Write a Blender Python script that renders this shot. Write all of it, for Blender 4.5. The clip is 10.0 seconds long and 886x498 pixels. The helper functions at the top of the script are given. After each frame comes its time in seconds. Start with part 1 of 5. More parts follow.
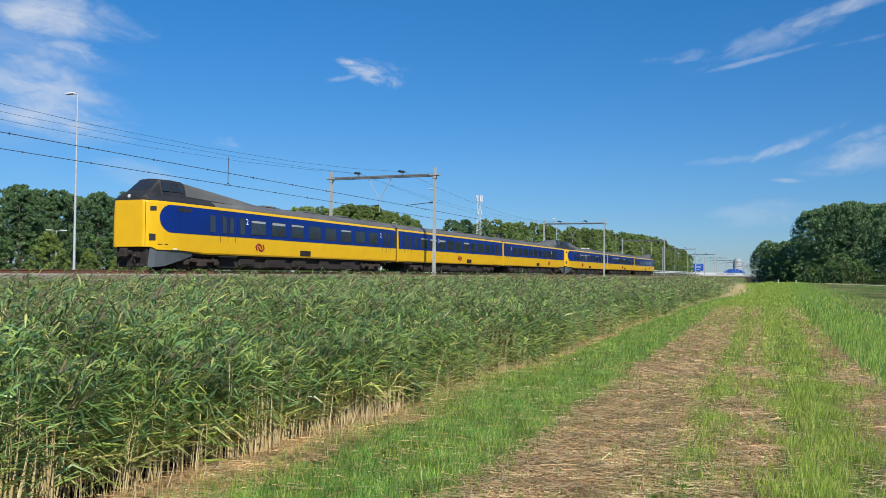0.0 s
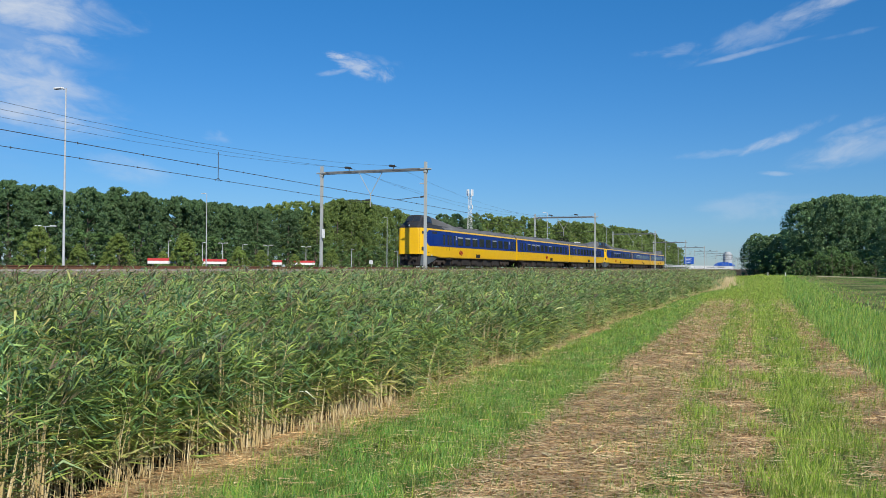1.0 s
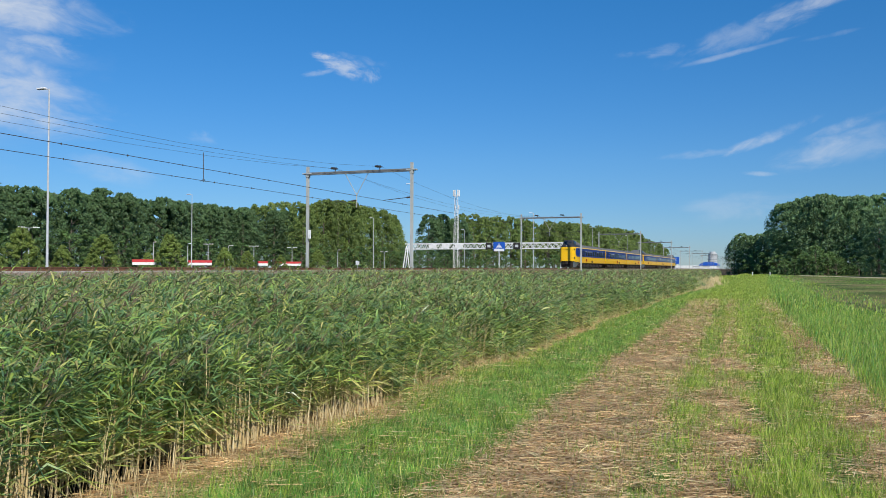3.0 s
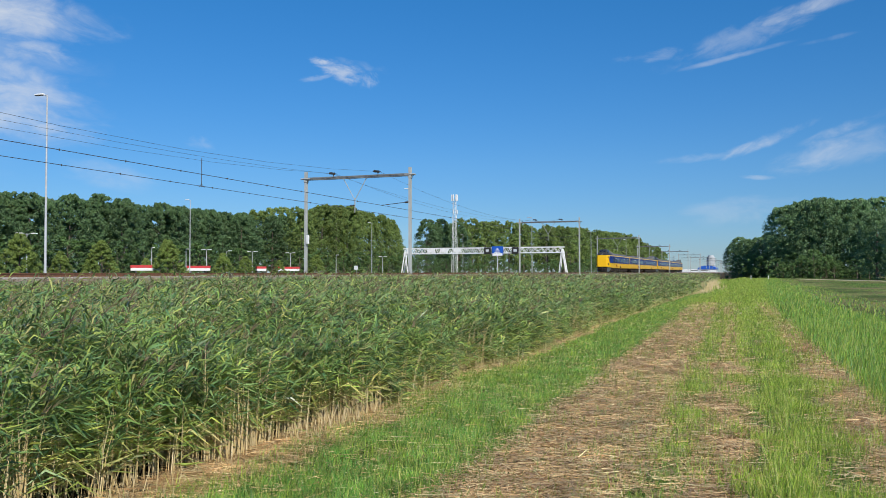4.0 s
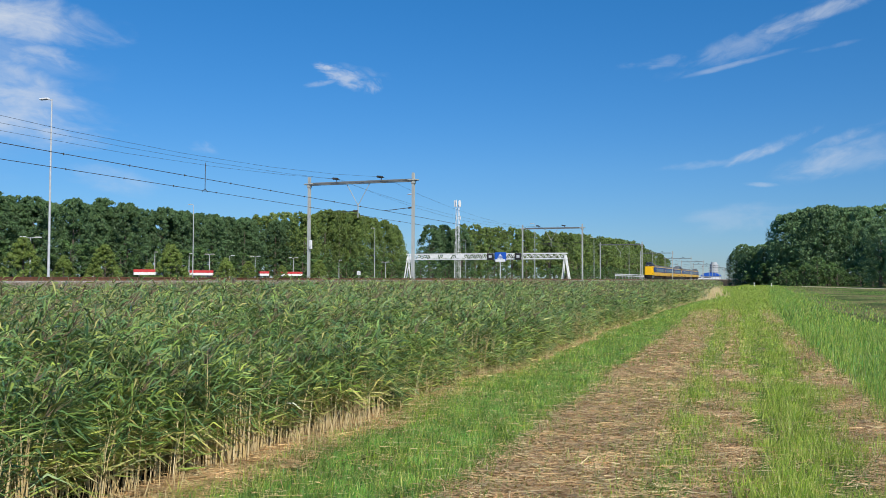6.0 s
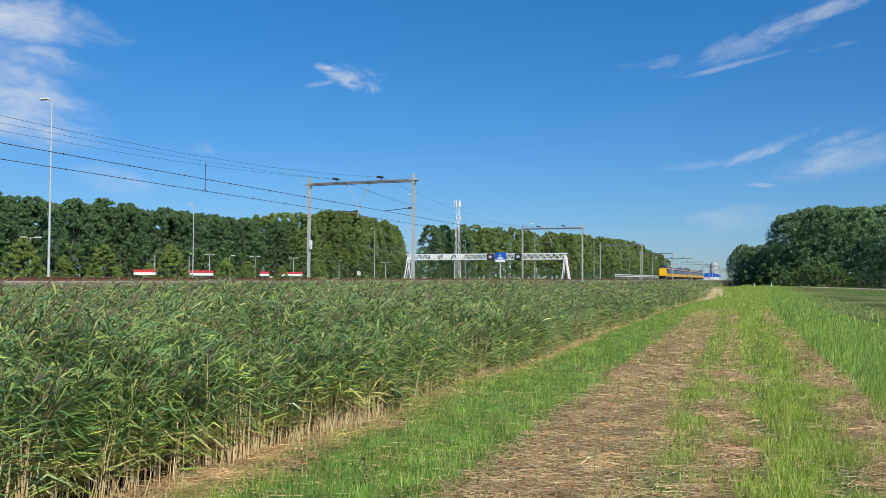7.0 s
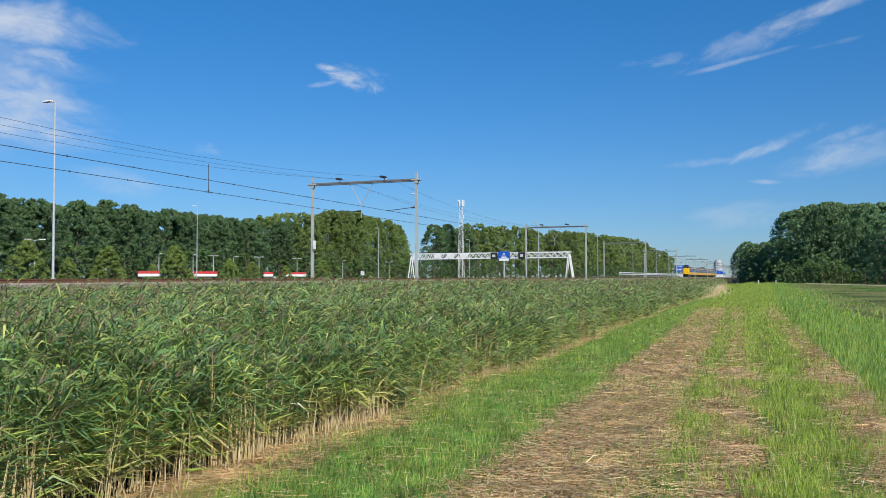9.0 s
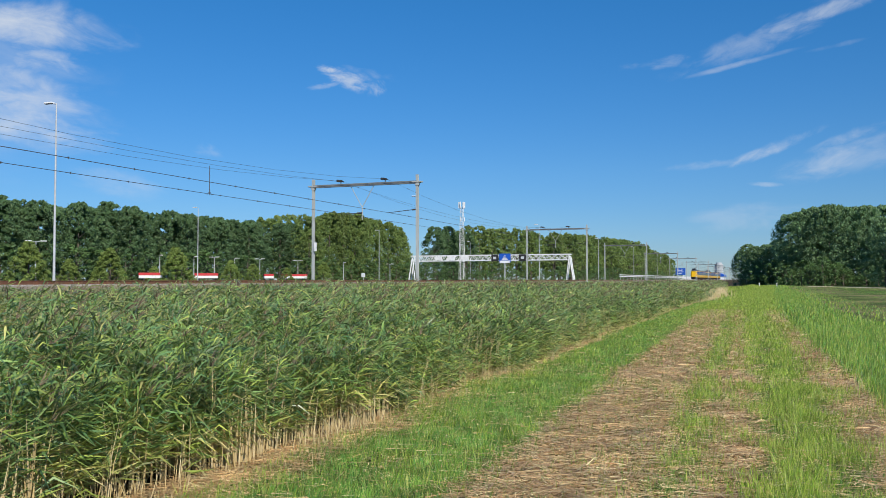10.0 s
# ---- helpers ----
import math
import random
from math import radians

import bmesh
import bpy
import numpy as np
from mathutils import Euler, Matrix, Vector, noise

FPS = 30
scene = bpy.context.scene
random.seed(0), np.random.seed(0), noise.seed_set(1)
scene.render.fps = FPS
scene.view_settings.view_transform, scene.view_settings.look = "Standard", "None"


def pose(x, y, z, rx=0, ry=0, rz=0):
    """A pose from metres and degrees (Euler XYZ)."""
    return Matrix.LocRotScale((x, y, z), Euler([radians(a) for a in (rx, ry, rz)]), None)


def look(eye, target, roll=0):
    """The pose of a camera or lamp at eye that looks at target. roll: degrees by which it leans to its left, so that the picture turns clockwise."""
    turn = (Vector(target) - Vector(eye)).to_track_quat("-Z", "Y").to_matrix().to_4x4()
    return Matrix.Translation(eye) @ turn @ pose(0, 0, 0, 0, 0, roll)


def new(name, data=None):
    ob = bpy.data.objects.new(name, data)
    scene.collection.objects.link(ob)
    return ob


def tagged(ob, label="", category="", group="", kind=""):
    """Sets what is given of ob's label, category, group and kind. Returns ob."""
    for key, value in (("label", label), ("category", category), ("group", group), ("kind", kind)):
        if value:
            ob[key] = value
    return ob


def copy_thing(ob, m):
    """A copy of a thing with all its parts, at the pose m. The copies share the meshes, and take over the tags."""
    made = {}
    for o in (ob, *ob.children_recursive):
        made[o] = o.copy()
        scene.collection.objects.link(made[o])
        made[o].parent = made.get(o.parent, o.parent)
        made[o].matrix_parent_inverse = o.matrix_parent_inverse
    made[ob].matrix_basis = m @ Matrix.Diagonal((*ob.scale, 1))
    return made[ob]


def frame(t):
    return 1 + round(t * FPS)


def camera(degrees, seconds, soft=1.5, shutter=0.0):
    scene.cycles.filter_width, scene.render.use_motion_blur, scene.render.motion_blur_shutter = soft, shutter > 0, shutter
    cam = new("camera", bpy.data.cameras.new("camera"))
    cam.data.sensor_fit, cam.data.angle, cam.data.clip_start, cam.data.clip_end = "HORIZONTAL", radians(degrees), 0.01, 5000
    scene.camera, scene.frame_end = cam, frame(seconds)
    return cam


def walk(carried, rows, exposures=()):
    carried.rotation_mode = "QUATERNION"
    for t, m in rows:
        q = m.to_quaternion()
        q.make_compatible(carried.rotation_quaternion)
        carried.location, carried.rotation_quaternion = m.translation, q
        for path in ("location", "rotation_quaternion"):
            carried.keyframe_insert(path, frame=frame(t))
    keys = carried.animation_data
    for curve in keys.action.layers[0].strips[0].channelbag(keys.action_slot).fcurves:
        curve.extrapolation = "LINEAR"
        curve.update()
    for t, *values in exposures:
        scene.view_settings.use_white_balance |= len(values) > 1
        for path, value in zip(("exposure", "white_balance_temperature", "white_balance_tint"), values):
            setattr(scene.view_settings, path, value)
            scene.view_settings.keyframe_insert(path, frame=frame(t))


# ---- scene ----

# ---- camera: held by hand on the path, seconds, turn to the left, tilt up, roll ----
EYE = Vector((0.0, 0.0, 1.65))
PATH = [
    (0, 22.340, 1.629, 0.532),
    (0.5, 22.006, 1.406, 0.210),
    (1, 21.735, 1.245, 0.292),
    (1.5, 21.314, 1.147, 0.392),
    (2, 21.072, 1.182, 0.117),
    (2.5, 20.903, 1.197, 0.198),
    (4, 20.714, 1.597, -0.068),
    (4.5, 20.857, 1.764, -0.060),
    (5, 20.885, 1.863, 0.136),
    (5.5, 20.903, 1.940, 0.186),
    (7, 20.910, 2.001, 0.227),
    (7.5, 20.787, 1.771, 0.054),
    (8, 20.802, 1.757, 0.003),
    (8.5, 21.056, 1.851, -0.026),
    (9, 21.150, 1.951, -0.174),
    (9.5, 21.222, 2.032, -0.276),
    (10, 21.204, 2.094, -0.094),
]


def aim(turn, tilt, roll):
    a, b = radians(turn), radians(tilt)
    way = Vector((-math.sin(a) * math.cos(b), math.cos(a) * math.cos(b), math.sin(b)))
    return look(EYE, EYE + way * 10, roll)


cam = camera(55.2, 10.0, soft=0.5)
walk(cam, [(t, aim(a, b, c)) for t, a, b, c in PATH], exposures=[(0, 0.2), (10, 0.2)])

# ---- sky and sun ----
SUN_AZIMUTH, SUN_HEIGHT = 136.0, 37.5   # degrees clockwise from the track's direction, degrees up
world = bpy.data.worlds.new("sky")
scene.world = world
world.use_nodes = True
wn, wl = world.node_tree.nodes, world.node_tree.links
wn.clear()


def sky_math(op, a, b=None, c=None):
    n = wn.new("ShaderNodeMath")
    n.operation = op
    for i, v in enumerate((a, b, c)):
        if v is None:
            continue
        if isinstance(v, (int, float)):
            n.inputs[i].default_value = v
        else:
            wl.new(v, n.inputs[i])
    return n.outputs[0]


w_out, w_bg, w_sky = wn.new("ShaderNodeOutputWorld"), wn.new("ShaderNodeBackground"), wn.new("ShaderNodeTexSky")
w_sky.sky_type = "NISHITA"
w_sky.sun_disc = False
w_sky.sun_elevation = radians(SUN_HEIGHT)
w_sky.sun_rotation = radians(SUN_AZIMUTH)
w_sky.air_density, w_sky.dust_density, w_sky.ozone_density = 1.0, 0.0, 5.0
w_hue = wn.new("ShaderNodeHueSaturation")
w_hue.inputs["Saturation"].default_value = 1.19
wl.new(w_sky.outputs[0], w_hue.inputs["Color"])
w_tint = wn.new("ShaderNodeMix")
w_tint.data_type, w_tint.blend_type = "RGBA", "MULTIPLY"
w_tint.inputs[0].default_value = 1.0
w_haze = wn.new("ShaderNodeValToRGB")
w_haze.color_ramp.elements[0].position, w_haze.color_ramp.elements[0].color = 0.0, (0.40, 0.53, 0.80, 1)
w_haze.color_ramp.elements[1].position, w_haze.color_ramp.elements[1].color = 1.0, (0.52, 1.08, 1.16, 1)
w_haze.color_ramp.elements.new(0.18).color = (0.49, 0.71, 0.91, 1)
w_haze.color_ramp.elements.new(0.45).color = (0.44, 0.87, 1.05, 1)
w_dir = wn.new("ShaderNodeTexCoord")
w_xyz = wn.new("ShaderNodeSeparateXYZ")
wl.new(w_dir.outputs["Generated"], w_xyz.inputs[0])
azimuth = sky_math("MULTIPLY", sky_math("ARCTAN2", w_xyz.outputs[0], w_xyz.outputs[1]), 57.2958)
height = sky_math("MULTIPLY", sky_math("ARCSINE", w_xyz.outputs[2]), 57.2958)
wl.new(sky_math("DIVIDE", height, 40.0), w_haze.inputs[0])
wl.new(w_hue.outputs[0], w_tint.inputs[6]), wl.new(w_haze.outputs[0], w_tint.inputs[7])
# thin summer clouds: azimuth, height, half length, half breadth (degrees), slope, density, grain, raggedness
CLOUDS = [(-46.8, 15.2, 5.6, 1.92, -4, 0.96, 0.55, 0.9), (-46.4, 13.1, 3.1, 0.97, -4, 0.6, 0.7, 1.2), (-47.8, 11.4, 5.5, 1.82, -8, 0.94, 0.55, 0.9),
          (-47.5, 9.5, 5.8, 1.92, -6, 0.86, 0.55, 0.9), (-44.9, 8.6, 2.6, 0.7, -7, 0.66, 0.8, 1.1), (-49.5, 11.5, 6.5, 6, 0, 0.34, 0.4, 0.9),
          (-28.9, 14, 1, 0.34, -4, 0.75, 2.2, 1.3), (-27.6, 13.3, 1.8, 0.73, -9, 0.66, 1.6, 1.2), (-25.7, 12.8, 0.7, 0.69, -50, 0.45, 1.8, 1.3),
          (-29.3, 12.9, 1.5, 0.27, 8, 0.35, 1.6, 1.3), (-26.3, 13.8, 2.3, 0.34, -12, 0.2, 1.4, 1.3), (3.5, 16.3, 5.2, 0.57, 14, 0.53, 1, 1.1),
          (-0.5, 14.9, 6.3, 1.15, 17, 0.29, 1, 1.2), (-6.8, 14, 2.4, 0.46, 4, 0.24, 1.2, 1.2), (-1.7, 13.6, 4.7, 0.23, 10.5, 0.5, 0.7, 0.7),
          (4.3, 14.2, 2.3, 0.19, 7, 0.16, 1, 1), (0, 8.2, 3.2, 0.46, 21, 0.59, 1, 1), (-3.7, 7.4, 3.1, 0.34, 4, 0.29, 1, 1),
          (3.6, 7.3, 3.5, 1.15, 13, 0.5, 0.9, 1), (4.8, 8.8, 3.1, 0.46, 20, 0.34, 1, 1), (5.9, 7.7, 3.4, 1.3, 8, 0.36, 0.8, 0.9),
          (-0.2, 6, 1.2, 0.19, -3, 0.42, 1.2, 0.9), (-36.5, 8.5, 1.3, 0.53, -3, 0.3, 1.2, 1.1), (-42.5, 6.2, 3.4, 0.99, -12, 0.28, 0.8, 1.1),
          (-1.4, 3.9, 5, 0.99, 4, 0.25, 0.7, 1.1), (120, 30, 30, 8, 10, 0.5, 0.2, 1), (-150, 25, 24, 7, -10, 0.5, 0.2, 1)]
cover = None
for ca, ch, ha, hb, slope, density, grain, rough in CLOUDS:
    c, s = math.cos(radians(slope)), math.sin(radians(slope))
    da, dh = sky_math("SUBTRACT", azimuth, ca), sky_math("SUBTRACT", height, ch)
    along = sky_math("ADD", sky_math("MULTIPLY", da, c), sky_math("MULTIPLY", dh, s))
    across = sky_math("SUBTRACT", sky_math("MULTIPLY", dh, c), sky_math("MULTIPLY", da, s))
    grid = wn.new("ShaderNodeCombineXYZ")
    wl.new(sky_math("MULTIPLY", along, grain * 0.45), grid.inputs[0]), wl.new(sky_math("MULTIPLY", across, grain), grid.inputs[1])
    grid.inputs[2].default_value = ca
    puff = wn.new("ShaderNodeTexNoise")
    puff.inputs["Scale"].default_value, puff.inputs["Detail"].default_value, puff.inputs["Roughness"].default_value = 1.0, 7, 0.58
    puff.inputs["Distortion"].default_value = 0.4
    wl.new(grid.outputs[0], puff.inputs["Vector"])
    u, v = sky_math("DIVIDE", along, ha), sky_math("DIVIDE", across, hb)
    body = sky_math("SUBTRACT", 1.0, sky_math("ADD", sky_math("MULTIPLY", u, u), sky_math("MULTIPLY", v, v)))
    dense = sky_math("ADD", sky_math("MULTIPLY", body, 0.85), sky_math("MULTIPLY", sky_math("SUBTRACT", puff.outputs[0], 0.5), rough * 2.9))
    step = wn.new("ShaderNodeMapRange")
    step.interpolation_type = "SMOOTHSTEP"
    step.inputs["From Max"].default_value = 1.55
    step.inputs["To Max"].default_value = density * 0.92
    wl.new(dense, step.inputs[0])
    inside = wn.new("ShaderNodeMapRange")
    inside.inputs["From Min"].default_value, inside.inputs["From Max"].default_value = -0.6, 0.6
    wl.new(body, inside.inputs[0])
    one = sky_math("MULTIPLY", step.outputs[0], inside.outputs[0])
    cover = one if cover is None else sky_math("MAXIMUM", cover, one)
w_mix = wn.new("ShaderNodeMix")
w_mix.data_type = "RGBA"
w_mix.inputs[7].default_value = (6.3, 6.8, 7.5, 1)
wl.new(cover, w_mix.inputs[0]), wl.new(w_tint.outputs[2], w_mix.inputs[6])
w_bg.inputs["Strength"].default_value = 0.092
wl.new(w_mix.outputs[2], w_bg.inputs["Color"])
wl.new(w_bg.outputs[0], w_out.inputs[0])
sun_data = bpy.data.lights.new("sun", "SUN")
sun_data.energy, sun_data.angle, sun_data.color = 4.5, radians(0.53), (1.0, 0.94, 0.82)
sun = new("sun", sun_data)
az, el = radians(SUN_AZIMUTH), radians(SUN_HEIGHT)
to_sun = Vector((math.sin(az) * math.cos(el), math.cos(az) * math.cos(el), math.sin(el)))
sun.matrix_world = look(to_sun * 50, (0, 0, 0))

# ---- materials ----
def mat(name, c1, c2=None, scale=4.0, rough=0.7, metal=0.0, bump=0.0, bump_scale=40.0, spec=0.5, stretch=(1, 1, 1), c3=None, big=0.4, per_object=0.0):
    """Two noises (large stains and fine grain) between two or three colours, and a fine relief."""
    m = bpy.data.materials.new(name)
    m.use_nodes = True
    n, l = m.node_tree.nodes, m.node_tree.links
    b = n["Principled BSDF"]
    b.inputs["Roughness"].default_value, b.inputs["Metallic"].default_value = rough, metal
    b.inputs["Specular IOR Level"].default_value = spec
    c2 = c2 or tuple(min(1, v * 0.8) for v in c1)
    tc, mp = n.new("ShaderNodeTexCoord"), n.new("ShaderNodeMapping")
    mp.inputs["Scale"].default_value = stretch
    l.new(tc.outputs["Object"], mp.inputs[0])
    na, nb = n.new("ShaderNodeTexNoise"), n.new("ShaderNodeTexNoise")
    na.inputs["Scale"].default_value, na.inputs["Detail"].default_value = scale, 6
    nb.inputs["Scale"].default_value, nb.inputs["Detail"].default_value = scale * big * 0.3, 3
    l.new(mp.outputs[0], na.inputs["Vector"]), l.new(mp.outputs[0], nb.inputs["Vector"])
    add = n.new("ShaderNodeMath")
    add.operation = "MULTIPLY_ADD"
    l.new(na.outputs[0], add.inputs[0])
    add.inputs[1].default_value = 0.6
    half = n.new("ShaderNodeMath")
    half.operation = "MULTIPLY"
    half.inputs[1].default_value = 0.4
    l.new(nb.outputs[0], half.inputs[0]), l.new(half.outputs[0], add.inputs[2])
    r = n.new("ShaderNodeValToRGB")
    r.color_ramp.elements[0].position, r.color_ramp.elements[1].position = 0.36, 0.64
    r.color_ramp.elements[0].color, r.color_ramp.elements[1].color = (*c1, 1), (*c2, 1)
    if c3:
        r.color_ramp.elements.new(0.52).color = (*c3, 1)
    l.new(add.outputs[0], r.inputs[0])
    col = r.outputs[0]
    if per_object:
        oi, hsv, mr = n.new("ShaderNodeObjectInfo"), n.new("ShaderNodeHueSaturation"), n.new("ShaderNodeMapRange")
        mr.inputs["To Min"].default_value, mr.inputs["To Max"].default_value = 1 - per_object, 1 + per_object
        l.new(oi.outputs["Random"], mr.inputs[0]), l.new(mr.outputs[0], hsv.inputs["Value"])
        l.new(col, hsv.inputs["Color"])
        col = hsv.outputs[0]
    l.new(col, b.inputs["Base Color"])
    if bump:
        nc, bp = n.new("ShaderNodeTexNoise"), n.new("ShaderNodeBump")
        nc.inputs["Scale"].default_value, nc.inputs["Detail"].default_value = bump_scale, 4
        l.new(mp.outputs[0], nc.inputs["Vector"])
        bp.inputs["Strength"].default_value, bp.inputs["Distance"].default_value = bump, 0.02
        l.new(nc.outputs[0], bp.inputs["Height"]), l.new(bp.outputs[0], b.inputs["Normal"])
    return m


def leaf_mat(name, colours, through_light=0.35, rough=0.5, patch=0.0, patch_scale=0.25, spec=0.35):
    """Leaves: a colour for each leaf, lighter and darker patches, and light that comes through them."""
    m = bpy.data.materials.new(name)
    m.use_nodes = True
    n, l = m.node_tree.nodes, m.node_tree.links
    b, out = n["Principled BSDF"], n["Material Output"]
    g, r = n.new("ShaderNodeNewGeometry"), n.new("ShaderNodeValToRGB")
    e = r.color_ramp.elements
    e[0].position, e[0].color = 0.0, (*colours[0], 1)
    e[1].position, e[1].color = 1.0, (*colours[-1], 1)
    for i, c in enumerate(colours[1:-1], 1):
        e.new(i / (len(colours) - 1)).color = (*c, 1)
    l.new(g.outputs["Random Per Island"], r.inputs[0])
    col = r.outputs[0]
    if patch:
        tc, nz, mr, hsv = (n.new("ShaderNode" + k) for k in ("TexCoord", "TexNoise", "MapRange", "HueSaturation"))
        nz.inputs["Scale"].default_value, nz.inputs["Detail"].default_value = patch_scale, 4
        l.new(tc.outputs["Object"], nz.inputs["Vector"])
        mr.inputs["From Min"].default_value, mr.inputs["From Max"].default_value = 0.3, 0.7
        mr.inputs["To Min"].default_value, mr.inputs["To Max"].default_value = 1 - patch, 1 + patch
        l.new(nz.outputs[0], mr.inputs[0]), l.new(mr.outputs[0], hsv.inputs["Value"]), l.new(col, hsv.inputs["Color"])
        col = hsv.outputs[0]
    oi, hue, mh = n.new("ShaderNodeObjectInfo"), n.new("ShaderNodeHueSaturation"), n.new("ShaderNodeMapRange")
    mh.inputs["To Min"].default_value, mh.inputs["To Max"].default_value = 0.86, 1.14
    l.new(oi.outputs["Random"], mh.inputs[0]), l.new(mh.outputs[0], hue.inputs["Value"]), l.new(col, hue.inputs["Color"])
    col = hue.outputs[0]
    l.new(col, b.inputs["Base Color"])
    b.inputs["Roughness"].default_value, b.inputs["Specular IOR Level"].default_value = rough, spec
    t, mix = n.new("ShaderNodeBsdfTranslucent"), n.new("ShaderNodeMixShader")
    l.new(col, t.inputs["Color"])
    mix.inputs[0].default_value = through_light
    l.new(b.outputs[0], mix.inputs[1]), l.new(t.outputs[0], mix.inputs[2]), l.new(mix.outputs[0], out.inputs[0])
    return m


def glass_mat(name, tint, rough=0.08):
    m = mat(name, tint, tuple(v * 1.6 for v in tint), 1.5, rough=rough, spec=0.8)
    return m


YELLOW = mat("yellow paint", (0.80, 0.465, 0.004), (0.74, 0.42, 0.006), 1.2, rough=0.32)
BLUE = mat("blue paint", (0.003, 0.026, 0.20), (0.003, 0.021, 0.165), 1.2, rough=0.38, spec=0.35)
ROOF_GREY = mat("weathered grey roof", (0.16, 0.16, 0.155), (0.10, 0.10, 0.10), 1.6, rough=0.75, stretch=(1, 0.3, 1))
CAB_BLACK = mat("dusty black paint", (0.020, 0.020, 0.022), (0.034, 0.033, 0.033), 1.4, rough=0.6)
SKIRT_GREY = mat("grey skirt paint", (0.095, 0.115, 0.13), (0.065, 0.08, 0.09), 1.5, rough=0.5)
UNDER = mat("brake dust", (0.016, 0.014, 0.013), (0.030, 0.024, 0.021), 3.0, rough=0.9)
UNDER_BROWN = mat("rust brown frame", (0.055, 0.040, 0.032), (0.030, 0.023, 0.020), 3.0, rough=0.9)
GLASS = glass_mat("dark train glass", (0.02, 0.024, 0.03))
BLIND = mat("pale window blind", (0.36, 0.39, 0.43), (0.25, 0.28, 0.31), 2, rough=0.7)
WHITE = mat("white paint", (0.78, 0.79, 0.79), (0.68, 0.69, 0.70), 1.5, rough=0.5)
RED = mat("red paint", (0.55, 0.035, 0.04), (0.46, 0.03, 0.035), 1.5, rough=0.5)
DARK_RED = mat("dark red mark", (0.30, 0.02, 0.03), None, 3, rough=0.5)
SIGN_BLUE = mat("blue sign sheet", (0.01, 0.10, 0.50), (0.012, 0.085, 0.42), 1.0, rough=0.5)
BLACK = mat("matt black", (0.015, 0.015, 0.016), (0.03, 0.03, 0.03), 3, rough=0.7)
GALV = mat("galvanised steel", (0.50, 0.53, 0.56), (0.40, 0.42, 0.45), 3.0, rough=0.5)
MAST_GREY = mat("weathered mast steel", (0.42, 0.45, 0.45), (0.29, 0.31, 0.31), 2.5, rough=0.7, stretch=(1, 1, 0.3))
# mast steel made darker: the beam's shaded side is put into this colour
BEAM_GREY = mat("dark weathered beam steel", (0.20, 0.22, 0.235), (0.13, 0.14, 0.15), 2.5, rough=0.7)
WIRE = mat("dark copper wire", (0.04, 0.04, 0.04), (0.06, 0.055, 0.05), 2, rough=0.6)
RUST = mat("rusty rail side", (0.17, 0.07, 0.035), (0.10, 0.045, 0.028), 6, rough=0.85)
RAIL_TOP = mat("polished rail head", (0.55, 0.54, 0.53), (0.45, 0.44, 0.43), 4, rough=0.25, metal=0.9)
BALLAST = mat("ballast stone", (0.20, 0.15, 0.115), (0.10, 0.075, 0.06), 9, rough=0.95, bump=1.0, bump_scale=14, c3=(0.27, 0.22, 0.18))
CONCRETE = mat("concrete", (0.42, 0.40, 0.37), (0.32, 0.30, 0.28), 4, rough=0.9, bump=0.2)
ASPHALT = mat("asphalt", (0.05, 0.05, 0.052), (0.07, 0.07, 0.07), 3, rough=0.9)
BARK = mat("bark", (0.10, 0.08, 0.06), (0.18, 0.15, 0.12), 5, rough=0.95, bump=0.6, stretch=(1, 1, 0.25))
STRAW_STEM = leaf_mat("dry reed stalk", [(0.726, 0.583, 0.319), (0.572, 0.429, 0.198), (0.836, 0.704, 0.44), (0.418, 0.308, 0.143), (0.66, 0.55, 0.33)], 0.15, 0.6)
STRAW_LITTER = leaf_mat("mown straw", [(0.844, 0.594, 0.304), (0.547, 0.319, 0.137), (0.9, 0.77, 0.441), (0.228, 0.127, 0.0578), (0.752, 0.517, 0.263), (0.388, 0.209, 0.0945)], 0.08, 0.45, 0.45, 2.6)
REED_LEAF = leaf_mat("reed leaf", [(0.0735, 0.158, 0.045), (0.263, 0.399, 0.075), (0.105, 0.242, 0.1), (0.42, 0.536, 0.1), (0.0525, 0.105, 0.035), (0.189, 0.347, 0.14), (0.483, 0.525, 0.11), (0.147, 0.284, 0.08), (0.084, 0.189, 0.075), (0.315, 0.462, 0.15), (0.116, 0.21, 0.05), (0.63, 0.546, 0.2)], 0.14, 0.34, 0.55, 2.2, spec=0.6)
REED_LOW = leaf_mat("yellowing reed leaf", [(0.225, 0.329, 0.0684), (0.374, 0.435, 0.0875), (0.15, 0.271, 0.0684), (0.543, 0.503, 0.167), (0.281, 0.377, 0.0782), (0.618, 0.522, 0.244), (0.0936, 0.165, 0.0489)], 0.2, 0.4, 0.5, 2.5, spec=0.5)
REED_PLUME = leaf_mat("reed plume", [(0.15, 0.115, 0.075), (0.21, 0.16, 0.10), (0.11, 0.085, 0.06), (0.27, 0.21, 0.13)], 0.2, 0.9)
GRASS_LEAF = leaf_mat("fresh grass", [(0.07, 0.24, 0.05), (0.20, 0.42, 0.065), (0.10, 0.31, 0.075), (0.34, 0.50, 0.085), (0.05, 0.15, 0.03), (0.52, 0.52, 0.16), (0.15, 0.36, 0.07)], 0.32, 0.4, 0.42, 3.0)
